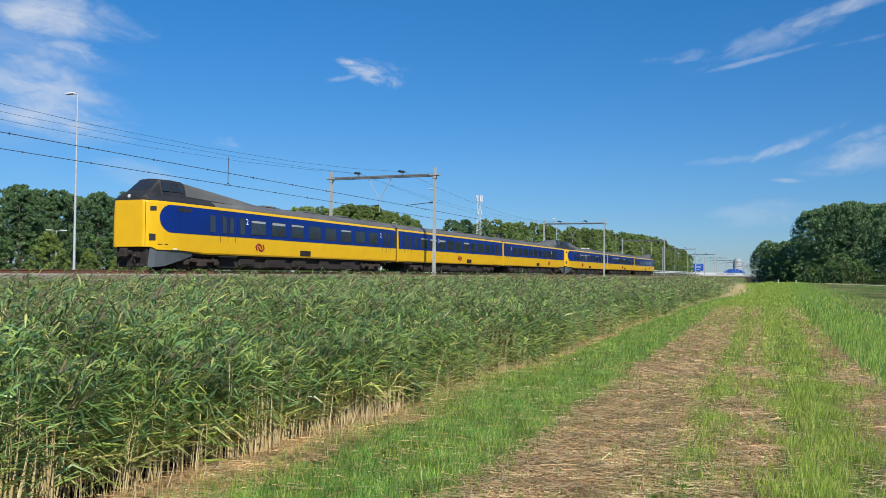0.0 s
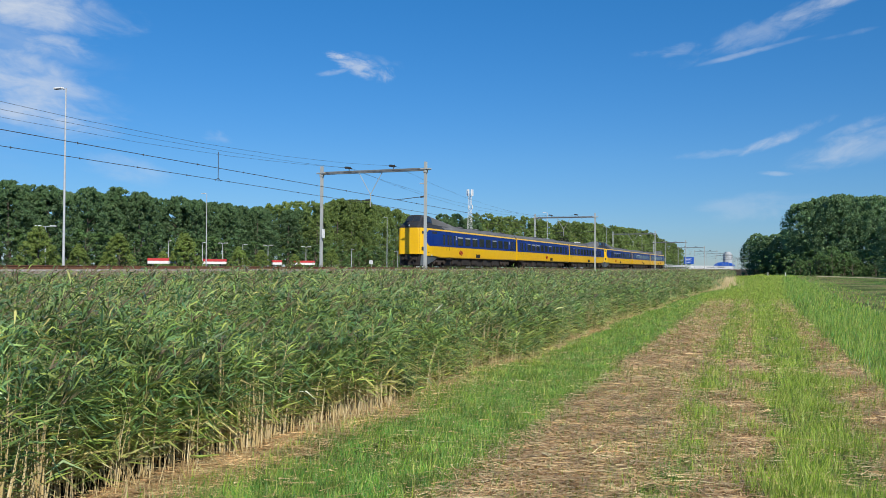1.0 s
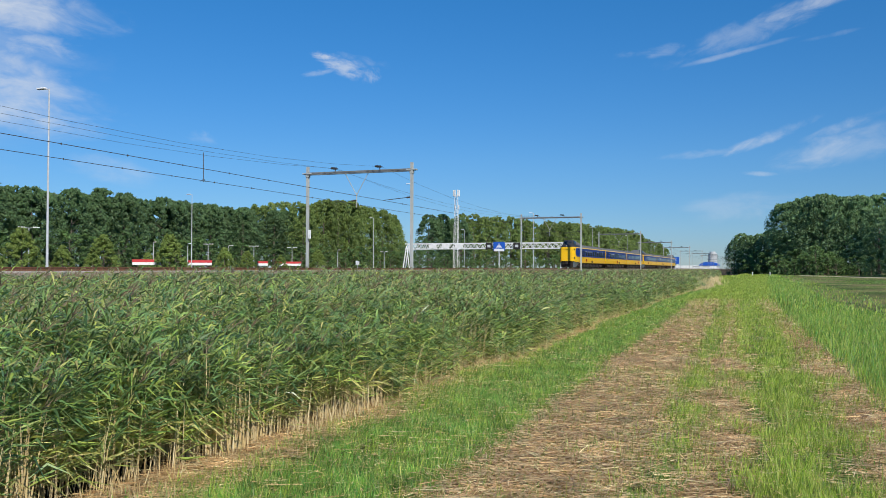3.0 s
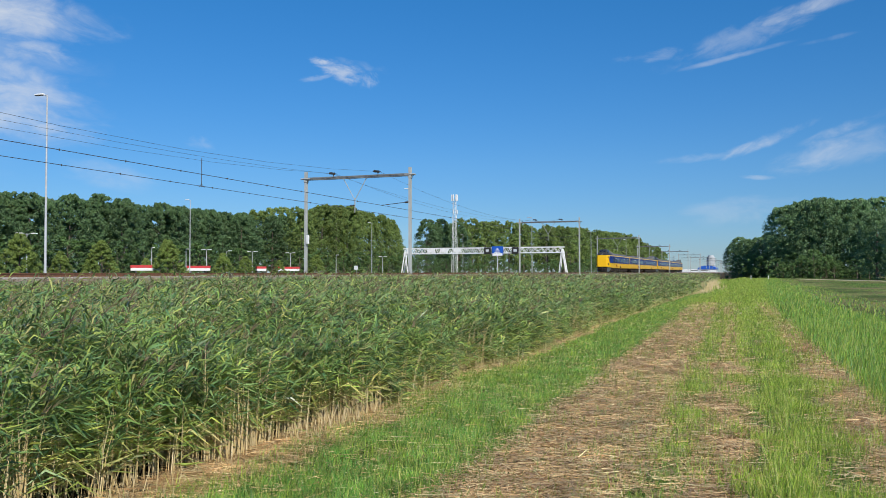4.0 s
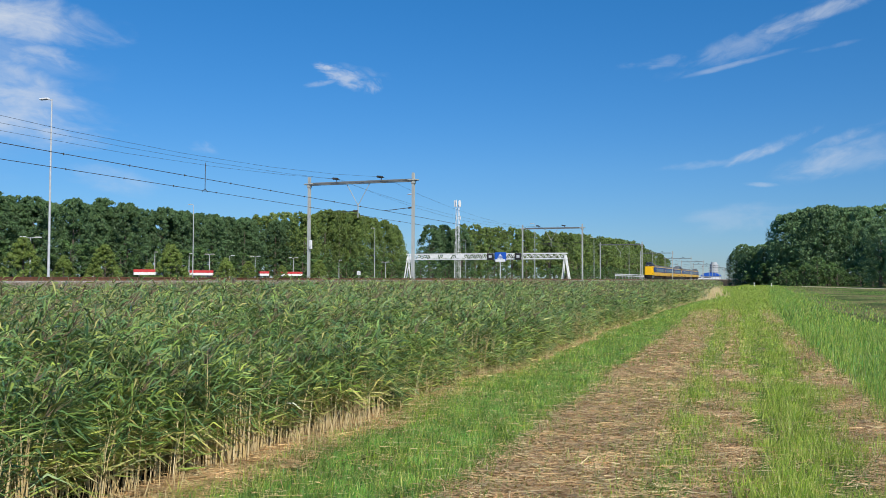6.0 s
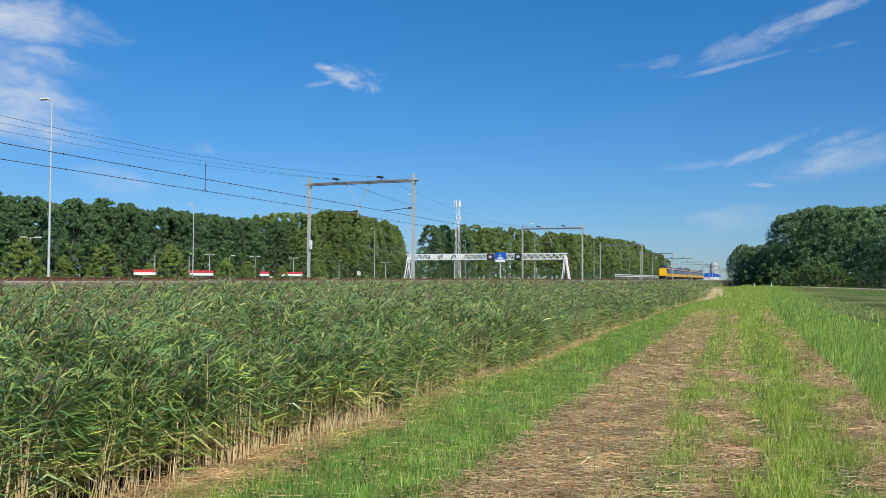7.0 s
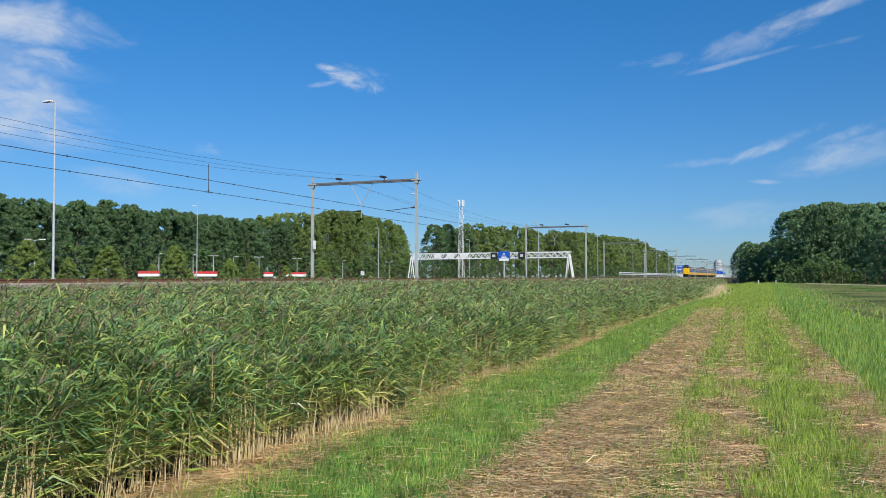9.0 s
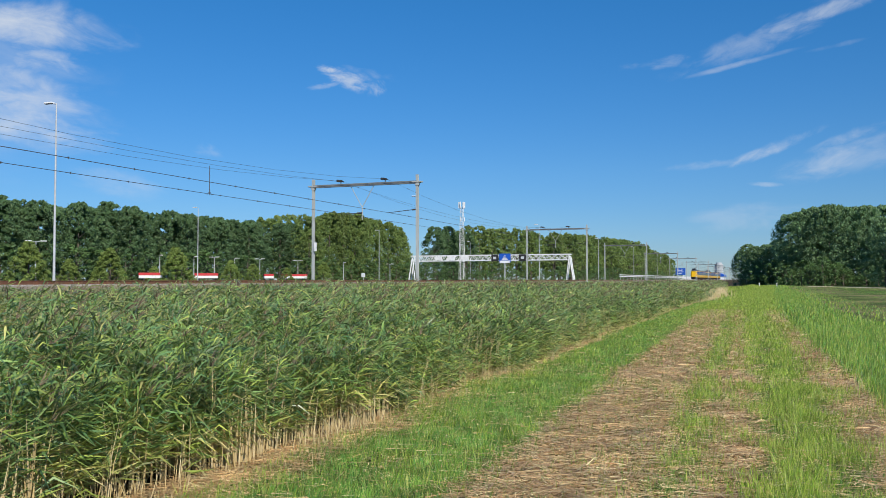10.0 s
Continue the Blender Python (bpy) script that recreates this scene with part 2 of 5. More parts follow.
YELLOW_GRASS = leaf_mat("yellow-green grass", [(0.24, 0.38, 0.045), (0.40, 0.53, 0.07), (0.14, 0.26, 0.04), (0.56, 0.56, 0.16), (0.31, 0.46, 0.05), (0.09, 0.18, 0.035)], 0.32, 0.4, 0.35, 3.0)

# ---- mesh helpers ----
def part(name, bm, material, parent=None, label=""):
    """Links a bmesh as one mesh object, under parent if there is one."""
    me = bpy.data.meshes.new(name)
    bm.to_mesh(me)
    bm.free()
    ob = new(name, me)
    for m in material if isinstance(material, (list, tuple)) else [material]:
        me.materials.append(m)
    if parent is not None:
        ob.parent = parent
    if label:
        ob["label"] = label
    return ob


def again(ob, parent=None, x=0.0, y=0.0, z=0.0, rz=0.0, scale=(1, 1, 1)):
    """Another object on the same mesh."""
    o = new(ob.name.split(".")[0], ob.data)
    o.parent = parent if parent is not None else ob.parent
    o.matrix_basis = pose(x, y, z, 0, 0, rz) @ Matrix.Diagonal((*scale, 1))
    if "label" in ob:
        o["label"] = ob["label"]
    return o


def empty(name, label, category, group="", kind="", at=None):
    ob = new(name)
    ob.empty_display_size = 0.3
    if at is not None:
        ob.matrix_basis = at
    return tagged(ob, label, category, group, kind)


def box(bm, x, y, z, sx, sy, sz, bevel=0.0, m=None, index=0):
    """A box about x, y, z."""
    g = bmesh.ops.create_cube(bm, size=1.0)["verts"]
    bmesh.ops.scale(bm, vec=(sx, sy, sz), verts=g)
    if bevel:
        es = list({e for v in g for e in v.link_edges})
        r = bmesh.ops.bevel(bm, geom=es, offset=bevel, segments=1, affect="EDGES", profile=0.5)
        g = list({v for f in r["faces"] for v in f.verts} | {v for v in g if v.is_valid})
    if m is not None:
        bmesh.ops.transform(bm, matrix=m, verts=g)
    bmesh.ops.translate(bm, vec=(x, y, z), verts=g)
    if index:
        for f in {f for v in g for f in v.link_faces}:
            f.material_index = index
    return g


def rod(bm, a, b, r0, r1=None, n=8, index=0):
    """A tapered round bar from a to b."""
    a, b = Vector(a), Vector(b)
    d = b - a
    g = bmesh.ops.create_cone(bm, cap_ends=True, segments=n, radius1=r0, radius2=r0 if r1 is None else r1, depth=d.length)["verts"]
    bmesh.ops.transform(bm, matrix=Matrix.Translation((a + b) / 2) @ d.to_track_quat("Z", "Y").to_matrix().to_4x4(), verts=g)
    if index:
        for f in {f for v in g for f in v.link_faces}:
            f.material_index = index
    return g


def prism(bm, outline, y0, y1, index=0):
    """An outline of (x, z) drawn out from y0 to y1."""
    a = [bm.verts.new((x, y0, z)) for x, z in outline]
    b = [bm.verts.new((x, y1, z)) for x, z in outline]
    fs = [bm.faces.new(a), bm.faces.new(b[::-1])]
    for i in range(len(a)):
        j = (i + 1) % len(a)
        fs.append(bm.faces.new((a[j], a[i], b[i], b[j])))
    for f in fs:
        f.material_index = index
    bmesh.ops.recalc_face_normals(bm, faces=fs)
    return a + b


def sheet(name, verts, faces, material, parent=None, label=""):
    """A mesh out of arrays: verts (n, 3), faces (m, 3 or 4), unused corners left out by repeating none."""
    me = bpy.data.meshes.new(name)
    verts = np.asarray(verts, dtype=np.float32)
    me.vertices.add(len(verts))
    me.vertices.foreach_set("co", verts.ravel())
    groups = faces if isinstance(faces, list) else [faces]
    loops = np.concatenate([f.ravel() for f in groups]).astype(np.int32)
    totals = np.concatenate([np.full(len(f), f.shape[1]) for f in groups]).astype(np.int32)
    starts = np.concatenate([[0], np.cumsum(totals)[:-1]]).astype(np.int32)
    me.loops.add(len(loops))
    me.loops.foreach_set("vertex_index", loops)
    me.polygons.add(len(totals))
    me.polygons.foreach_set("loop_start", starts)
    me.update(calc_edges=True)
    me.validate()
    me.materials.append(material)
    ob = new(name, me)
    if parent is not None:
        ob.parent = parent
    if label:
        ob["label"] = label
    return ob


def blades(p0, p1, p2, side, w0, w1):
    """Bent blades: base, middle and tip points, a sideways unit vector, widths at the base and the middle."""
    n = len(p0)
    v = np.empty((n, 5, 3), np.float32)
    v[:, 0], v[:, 1] = p0 - side * w0[:, None] / 2, p0 + side * w0[:, None] / 2
    v[:, 2], v[:, 3] = p1 + side * w1[:, None] / 2, p1 - side * w1[:, None] / 2
    v[:, 4] = p2
    i = np.arange(n)[:, None] * 5
    return v.reshape(-1, 3), [i + np.array([[0, 1, 2, 3]]), i + np.array([[3, 2, 4]])]



def lances(p0, p1, p2, side, w0, w1):
    """Leaves pointed at both ends and bent at their widest place."""
    n = len(p0)
    v = np.empty((n, 4, 3), np.float32)
    v[:, 0], v[:, 2] = p0, p2
    v[:, 1], v[:, 3] = p1 + side * w1[:, None] / 2, p1 - side * w1[:, None] / 2
    return v.reshape(-1, 3), [np.arange(n * 4).reshape(-1, 4), np.empty((0, 3), int)]


def slivers(p0, p1, p2, side, w0, w1):
    """Straight narrow blades for what stands far off or lies flat."""
    n = len(p0)
    v = np.empty((n, 3, 3), np.float32)
    v[:, 0], v[:, 1] = p0 - side * w1[:, None] / 2, p0 + side * w1[:, None] / 2
    v[:, 2] = p2
    return v.reshape(-1, 3), [np.empty((0, 4), int), np.arange(n * 3).reshape(-1, 3)]


# ---- the land: one sheet, its height along the lateral axis ----
RAIL_TOP_Z = 1.65
TRACK_NEAR, TRACK_FAR = -29.85, -34.0
PROFILE = [(-3000, 0.5), (-700, 0.5), (-160, 0.6), (-125, 0.7), (-60, 0.7), (-44, 0.6), (-40, 0.8), (-37.6, 1.15), (-36.2, 1.22), (-27.6, 1.22), (-26.4, 1.1),
           (-24.5, 0.3), (-22.5, -0.4), (-16, -0.55), (-8, -0.5), (-6.2, -0.28), (-5.2, -0.06), (-4.4, 0.0), (-2.0, 0.0), (1.4, 0.0), (5, 0.02), (12, 0.0), (60, 0.0), (600, 0.0), (3000, 0.0)]


def bend(y):
    """The verge swings a little to the left ahead."""
    return -1.25 * np.clip((y - 8) / 40, 0, 1)


def reed_edge(y):
    """Where the reeds end towards the verge."""
    return -4.42 + bend(y) * 0.85 + 0.12 * np.sin(y * 0.9) + 0.14 * np.sin(y * 0.37 + 1) + 0.09 * np.sin(y * 2.3) - 0.042 * np.clip(y - 84, 0, 400) + 0.5 * np.clip((y - 50) / 34, 0, 1)


def land(x):
    return np.interp(x, [p[0] for p in PROFILE], [p[1] for p in PROFILE])


def ground_mat():
    """Mown bands along the path: straw and grass by the distance from the path's line, broken up by noise."""
    m = bpy.data.materials.new("mown verge")
    m.use_nodes = True
    n, l = m.node_tree.nodes, m.node_tree.links
    b = n["Principled BSDF"]
    b.inputs["Roughness"].default_value, b.inputs["Specular IOR Level"].default_value = 0.95, 0.1
    tc, sep = n.new("ShaderNodeTexCoord"), n.new("ShaderNodeSeparateXYZ")
    l.new(tc.outputs["Object"], sep.inputs[0])
    wob = n.new("ShaderNodeTexNoise")
    wob.inputs["Scale"].default_value, wob.inputs["Detail"].default_value = 0.6, 8
    l.new(tc.outputs["Object"], wob.inputs["Vector"])
    shift = n.new("ShaderNodeMath")
    shift.operation = "MULTIPLY_ADD"
    shift.inputs[1].default_value = 1.0
    swing = n.new("ShaderNodeMapRange")
    swing.inputs["From Min"].default_value, swing.inputs["From Max"].default_value, swing.inputs["To Max"].default_value = 8, 48, 1.25
    l.new(sep.outputs[1], swing.inputs[0])
    unbent = n.new("ShaderNodeMath")
    l.new(sep.outputs[0], unbent.inputs[0]), l.new(swing.outputs[0], unbent.inputs[1])
    l.new(wob.outputs[0], shift.inputs[0]), l.new(unbent.outputs[0], shift.inputs[2])
    mr = n.new("ShaderNodeMapRange")
    mr.inputs["From Min"].default_value, mr.inputs["From Max"].default_value = -9.5, 10.5
    l.new(shift.outputs[0], mr.inputs[0])
    soil, dry, grass, pale, dark = (0.06, 0.048, 0.028), (0.36, 0.225, 0.105), (0.14, 0.19, 0.045), (0.46, 0.33, 0.16), (0.09, 0.15, 0.035)
    r = n.new("ShaderNodeValToRGB")
    e = r.color_ramp.elements
    bands = [(-9, soil), (-4.75, soil), (-4.5, pale), (-4.05, pale), (-3.8, grass), (-2.45, grass), (-2.2, dry), (-1.05, dry), (-0.85, grass), (-0.55, dry),
             (-0.22, dry), (0.0, grass), (0.65, grass), (0.9, dry), (1.35, dry), (1.65, dark), (4.0, dark), (5.5, (0.075, 0.10, 0.03)), (9.5, (0.07, 0.10, 0.03))]
    e[0].position, e[0].color = 0.0, (*soil, 1)
    e[1].position, e[1].color = 1.0, (*bands[-1][1], 1)
    for x, c in bands[1:-1]:
        e.new((x + 10) / 20).color = (*c, 1)
    l.new(mr.outputs[0], r.inputs[0])
    fine = n.new("ShaderNodeTexNoise")
    fine.inputs["Scale"].default_value, fine.inputs["Detail"].default_value = 22, 8
    mp = n.new("ShaderNodeMapping")
    mp.inputs["Scale"].default_value = (1.6, 0.5, 1)
    l.new(tc.outputs["Object"], mp.inputs[0]), l.new(mp.outputs[0], fine.inputs["Vector"])
    fr = n.new("ShaderNodeMapRange")
    fr.inputs["From Min"].default_value, fr.inputs["From Max"].default_value = 0.3, 0.7
    fr.inputs["To Min"].default_value, fr.inputs["To Max"].default_value = 0.15, 1.55
    l.new(fine.outputs[0], fr.inputs[0])
    patch = n.new("ShaderNodeTexNoise")
    patch.inputs["Scale"].default_value, patch.inputs["Detail"].default_value = 0.12, 7
    l.new(tc.outputs["Object"], patch.inputs["Vector"])
    pr = n.new("ShaderNodeMapRange")
    pr.inputs["From Min"].default_value, pr.inputs["From Max"].default_value = 0.45, 0.55
    pr.inputs["To Max"].default_value = 0.5
    l.new(patch.outputs[0], pr.inputs[0])
    far = n.new("ShaderNodeMath")
    far.operation = "GREATER_THAN"
    far.inputs[1].default_value = 4.6
    l.new(shift.outputs[0], far.inputs[0])
    pm = n.new("ShaderNodeMath")
    pm.operation = "MULTIPLY"
    l.new(pr.outputs[0], pm.inputs[0]), l.new(far.outputs[0], pm.inputs[1])
    mx = n.new("ShaderNodeMix")
    mx.data_type = "RGBA"
    l.new(pm.outputs[0], mx.inputs[0]), l.new(r.outputs[0], mx.inputs[6])
    mx.inputs[7].default_value = (0.38, 0.29, 0.15, 1)
    ahead = n.new("ShaderNodeMapRange")
    ahead.inputs["From Min"].default_value, ahead.inputs["From Max"].default_value = 24, 75
    ahead.inputs["To Max"].default_value = 0.75
    l.new(sep.outputs[1], ahead.inputs[0])
    verge = n.new("ShaderNodeMath")
    verge.operation = "GREATER_THAN"
    verge.inputs[1].default_value = -4.0
    l.new(shift.outputs[0], verge.inputs[0])
    both = n.new("ShaderNodeMath")
    both.operation = "MULTIPLY"
    l.new(ahead.outputs[0], both.inputs[0]), l.new(verge.outputs[0], both.inputs[1])
    mg = n.new("ShaderNodeMix")
    mg.data_type = "RGBA"
    l.new(both.outputs[0], mg.inputs[0]), l.new(r.outputs[0], mg.inputs[6])
    mg.inputs[7].default_value = (0.085, 0.13, 0.032, 1)
    l.new(mg.outputs[2], mx.inputs[6])
    hsv = n.new("ShaderNodeHueSaturation")
    l.new(fr.outputs[0], hsv.inputs["Value"]), l.new(mx.outputs[2], hsv.inputs["Color"])
    l.new(hsv.outputs[0], b.inputs["Base Color"])
    bp = n.new("ShaderNodeBump")
    bp.inputs["Strength"].default_value, bp.inputs["Distance"].default_value = 0.8, 0.04
    l.new(fine.outputs[0], bp.inputs["Height"]), l.new(bp.outputs[0], b.inputs["Normal"])
    return m


def make_ground():
    xs = np.unique(np.concatenate([[p[0] for p in PROFILE], np.arange(-8, 8, 0.25), np.arange(-38, -8, 1.0)]))
    ys = np.unique(np.concatenate([[-400, -100, -20], np.arange(0, 40, 0.5), np.arange(40, 300, 10), [400, 700, 1200, 2000, 3200]]))
    gx, gy = np.meshgrid(xs, ys)
    z = land(gx)
    near = (np.abs(gx) < 8.1) & (gy < 41)
    bumps = np.random.RandomState(3).normal(0, 0.016, z.shape)
    z = z + np.where(near, bumps, 0)
    i = np.arange(len(ys) - 1)[:, None] * len(xs) + np.arange(len(xs) - 1)[None]
    f = np.stack([i, i + 1, i + len(xs) + 1, i + len(xs)], -1).reshape(-1, 4)
    ob = sheet("ground", np.stack([gx, gy, z], -1).reshape(-1, 3), f, ground_mat())
    tagged(ob, "mown grass verge with bands of dry straw and fresh grass", "ground", kind="structure")


make_ground()


def make_footpath():
    """A trodden sandy path that crosses the field before the wood."""
    v, f = [], []
    for k in range(24):
        u = k / 23
        x, y = 40 - 36 * u ** 0.8, 120 + 118 * u
        w = 3.4 + 0.5 * math.sin(k * 1.7)
        v += [(x - w, y - 0.5, 0.012), (x + w, y + 0.5, 0.012)]
    i = np.arange(23)[:, None] * 2
    ob = sheet("footpath", np.array(v), i + np.array([[0, 1, 3, 2]]), mat("dry sandy path", (0.56, 0.47, 0.33), (0.36, 0.31, 0.17), 0.8, rough=0.95, c3=(0.50, 0.41, 0.27)))
    tagged(ob, "trodden pale sandy path through the field", "path", kind="structure")


make_footpath()


def make_track():
    bm = bmesh.new()
    prism(bm, [(-37.4, 1.0), (-36.2, 1.42), (-27.9, 1.42), (-26.5, 1.0)], -120, 1500)
    tagged(part("ballast", bm, BALLAST), "rust-brown crushed stone ballast under the rails", "ballast", kind="structure")
    sleeper = None
    for c in (TRACK_NEAR, TRACK_FAR):
        track = empty("track", "pair of rusty steel rails on concrete sleepers", "railway track", "railway tracks", "structure", pose(c, 0, 0))
        for s in (-0.75, 0.75):
            bm = bmesh.new()
            prism(bm, [(-0.07, 0), (0.07, 0), (0.07, 0.012), (0.012, 0.03), (0.012, 0.12), (0.036, 0.135), (0.036, 0.172), (-0.036, 0.172), (-0.036, 0.135), (-0.012, 0.12), (-0.012, 0.03), (-0.07, 0.012)], -120, 1500)
            for f in bm.faces:
                if f.normal.z > 0.9 and f.calc_center_median().z > 0.16:
                    f.material_index = 1
            rail = part("rail", bm, [RUST, RAIL_TOP], track)
            rail.location = (s, 0, RAIL_TOP_Z - 0.172)
        if sleeper is None:
            bm = bmesh.new()
            prism(bm, [(-1.26, 0), (1.26, 0), (1.24, 0.17), (0.45, 0.17), (0.3, 0.12), (-0.3, 0.12), (-0.45, 0.17), (-1.24, 0.17)], -0.13, 0.13)
            sleeper = part("sleeper", bm, CONCRETE, track)
            sleeper.location = (0, 10, RAIL_TOP_Z - 0.172 - 0.168)
        for k in range(130):
            again(sleeper, track, 0, 10.6 + k * 0.6, RAIL_TOP_Z - 0.172 - 0.168)


make_track()

# ---- the train: two units of three cars, heights over the rail, y from the tail ----
SIDE = [(0.87, 1.36), (0.95, 1.41), (1.88, 1.42), (2.6, 1.41), (3.30, 1.36), (3.42, 1.31)]
ROOF = [(1.31, 3.42), (1.26, 3.52), (1.05, 3.68), (0.7, 3.82), (0.3, 3.89), (0.0, 3.9)]
NOSE = [(0.0, 0.58), (0.02, 0.64), (0.07, 0.695), (0.16, 0.75), (0.32, 0.815), (0.6, 0.885), (1.0, 0.945), (1.5, 0.98), (2.2, 1.0)]


def side_x(y, z, nose=True):
    w = np.interp(z, [p[0] for p in SIDE], [p[1] for p in SIDE])
    return w * (np.interp(y, [p[0] for p in NOSE], [p[1] for p in NOSE]) if nose else 1.0)


def loft(bm, rings, index=0, caps=True):
    """Skins a row of rings with the same number of points."""
    vs = [[bm.verts.new(p) for p in r] for r in rings]
    fs = []
    for a, b in zip(vs, vs[1:]):
        for i in range(len(a) - 1):
            fs.append(bm.faces.new((a[i], a[i + 1], b[i + 1], b[i])))
    if caps:
        fs += [bm.faces.new(vs[0][::-1]), bm.faces.new(vs[-1])]
    for f in fs:
        f.material_index = index
    bmesh.ops.recalc_face_normals(bm, faces=fs)
    return fs


def car_body(length, nose):
    """Yellow shell from sill to eave, open above; the nose end is drawn in."""
    bm = bmesh.new()
    ys = [p[0] for p in NOSE] + [4, length - 0.25] if nose else [0.25, length - 0.25]
    rings = []
    for y in ys:
        k = np.interp(y, [p[0] for p in NOSE], [p[1] for p in NOSE]) if nose else 1.0
        low = 1.15 if nose and y < 0.6 else 0.87 if not nose or y > 2.5 else 1.02
        right = [(w * k, y, max(z, low)) for z, w in SIDE]
        rings.append([(-x, a, z) for x, a, z in right[::-1]] + right + [(-right[-1][0], y, 3.42)])
    loft(bm, [r[:-1] for r in rings])
    return bm


def car_roof(length, nose):
    bm = bmesh.new()
    y0 = 2.2 if nose else 0.25
    rings = []
    for y in ([0.01, 0.07, 0.16, 0.32, 0.6, 1.0, 1.5] if nose else []) + [y0, 5, 10.3, length - 0.25]:
        k = float(np.interp(y, [p[0] for p in NOSE], [p[1] for p in NOSE])) if nose else 1.0
        h = float(np.interp(y, [0, 0.5, 1.5], [0.45, 0.7, 1.0])) if nose else 1.0
        right = [(x * k, y, 3.424 + (z - 3.42) * h) for x, z in ROOF]
        rings.append([(-x, a, z) for x, a, z in right] + right[-2::-1])
    fs = loft(bm, rings)
    for f in fs:
        if nose and f.calc_center_median().y < 7.6:
            f.material_index = 1
    return bm


def cab_dome():
    """The raised driver's cab over the nose, falling away to the roof behind."""
    bm = bmesh.new()
    rings = []
    for y, w, top in [(0.04, 0.72, 3.58), (0.3, 0.80, 3.76), (0.66, 0.80, 3.94), (1.30, 0.70, 4.52), (1.38, 0.72, 4.60), (2.2, 0.74, 4.63), (3.0, 0.75, 4.60), (3.12, 0.75, 4.55), (4.2, 0.80, 4.44), (6.0, 0.86, 4.24), (8.0, 0.86, 4.04), (9.8, 0.7, 3.88)]:
        dz = top - 3.45
        right = [(w * 1.32, y, 3.45), (w * 1.2, y, 3.45 + dz * 0.35), (w * 1.0, y, top - dz * 0.14), (w * 0.84, y, top - dz * 0.03), (w * 0.4, y, top), (0, y, top + 0.015)]
        rings.append([(-x, a, z) for x, a, z in right] + right[-2::-1])
    for f in loft(bm, rings):
        if f.calc_center_median().y > 3.1 and f.calc_center_median().z > 3.9 - 0.03 * f.calc_center_median().y:
            f.material_index = 1
    return bm


def side_band(length, nose, z0, z1, lift, y0, y1):
    """A painted band on both sides, drawn over the shell; its nose end is round."""
    bm = bmesh.new()
    for s in (-1, 1):
        cols = []
        ys = sorted([y0 + (1 - math.cos(radians(a))) * 0.75 for a in range(0, 91, 15)] + [0.95, 1.5, 2.2, 4, y1]) if nose else [y0, y1]
        for y in ys:
            q = min(1.0, (y - y0) / 0.75) if nose else 1.0
            h = math.sqrt(max(0.0, 1 - (1 - q) ** 2))
            mid = (z0 + z1) / 2
            col = []
            for k in range(6):
                z = mid + (z1 - z0) / 2 * (k / 2.5 - 1) * max(h, 0.02)
                col.append(bm.verts.new((s * (side_x(y, z, nose) + lift), y, z)))
            cols.append(col)
        for a, b in zip(cols, cols[1:]):
            for i in range(5):
                bm.faces.new((a[i], b[i], b[i + 1], a[i + 1]) if s > 0 else (a[i], a[i + 1], b[i + 1], b[i]))
    return bm


def pane_on(bm, y, z0, z1, w, lift=0.012, s=1, nose=False, index=0, thick=0.02):
    """A pane with depth that lies along the sloping side."""
    pts = []
    for z in (z0, z1):
        for yy in (y - w / 2, y + w / 2):
            x = float(side_x(yy, z, nose))
            pts.append([(s * (x + lift), yy, z), (s * (x + lift - thick), yy, z)])
    o, i = [bm.verts.new(p[0]) for p in pts], [bm.verts.new(p[1]) for p in pts]
    fs = [bm.faces.new((o[0], o[1], o[3], o[2])), bm.faces.new((i[2], i[3], i[1], i[0]))]
    for a, b in ((0, 1), (1, 3), (3, 2), (2, 0)):
        fs.append(bm.faces.new((o[b], o[a], i[a], i[b])))
    for f in fs:
        f.material_index = index
    bmesh.ops.recalc_face_normals(bm, faces=fs)


def bogie_mesh(dark=True):
    bm = bmesh.new()
    for s in (-1, 1):
        box(bm, s * 1.05, 0, 0.55, 0.16, 3.2, 0.22, 0.03, index=1)
        box(bm, s * 1.08, 0, 0.40, 0.2, 0.7, 0.35, 0.04, index=1)
        for y in (-1.25, 1.25):
            rod(bm, (s * 0.68, y, 0.46), (s * 0.82, y, 0.46), 0.46, n=20)
            box(bm, s * 1.08, y, 0.46, 0.2, 0.36, 0.34, 0.05, index=1)
            rod(bm, (s * 1.1, y - 0.35, 0.5), (s * 1.1, y - 0.35, 0.8), 0.09, n=8, index=1)
            rod(bm, (s * 1.1, y + 0.35, 0.5), (s * 1.1, y + 0.35, 0.8), 0.09, n=8, index=1)
    for y in (-1.25, 1.25):
        rod(bm, (-0.8, y, 0.46), (0.8, y, 0.46), 0.09, n=8)
    box(bm, 0, 0, 0.66, 2.0, 0.6, 0.24, 0.03)
    return bm


def text_mesh(body, size):
    cu = bpy.data.curves.new("figure", "FONT")
    cu.body, cu.size, cu.extrude, cu.align_x = body, size, 0.003, "CENTER"
    ob = bpy.data.objects.new("figure", cu)
    scene.collection.objects.link(ob)
    me = bpy.data.meshes.new_from_object(ob.evaluated_get(bpy.context.evaluated_depsgraph_get()))
    bpy.data.objects.remove(ob)
    return me


FIGURE_TWO = text_mesh("2", 0.5)
FIGURE_TWO.materials.append(WHITE)


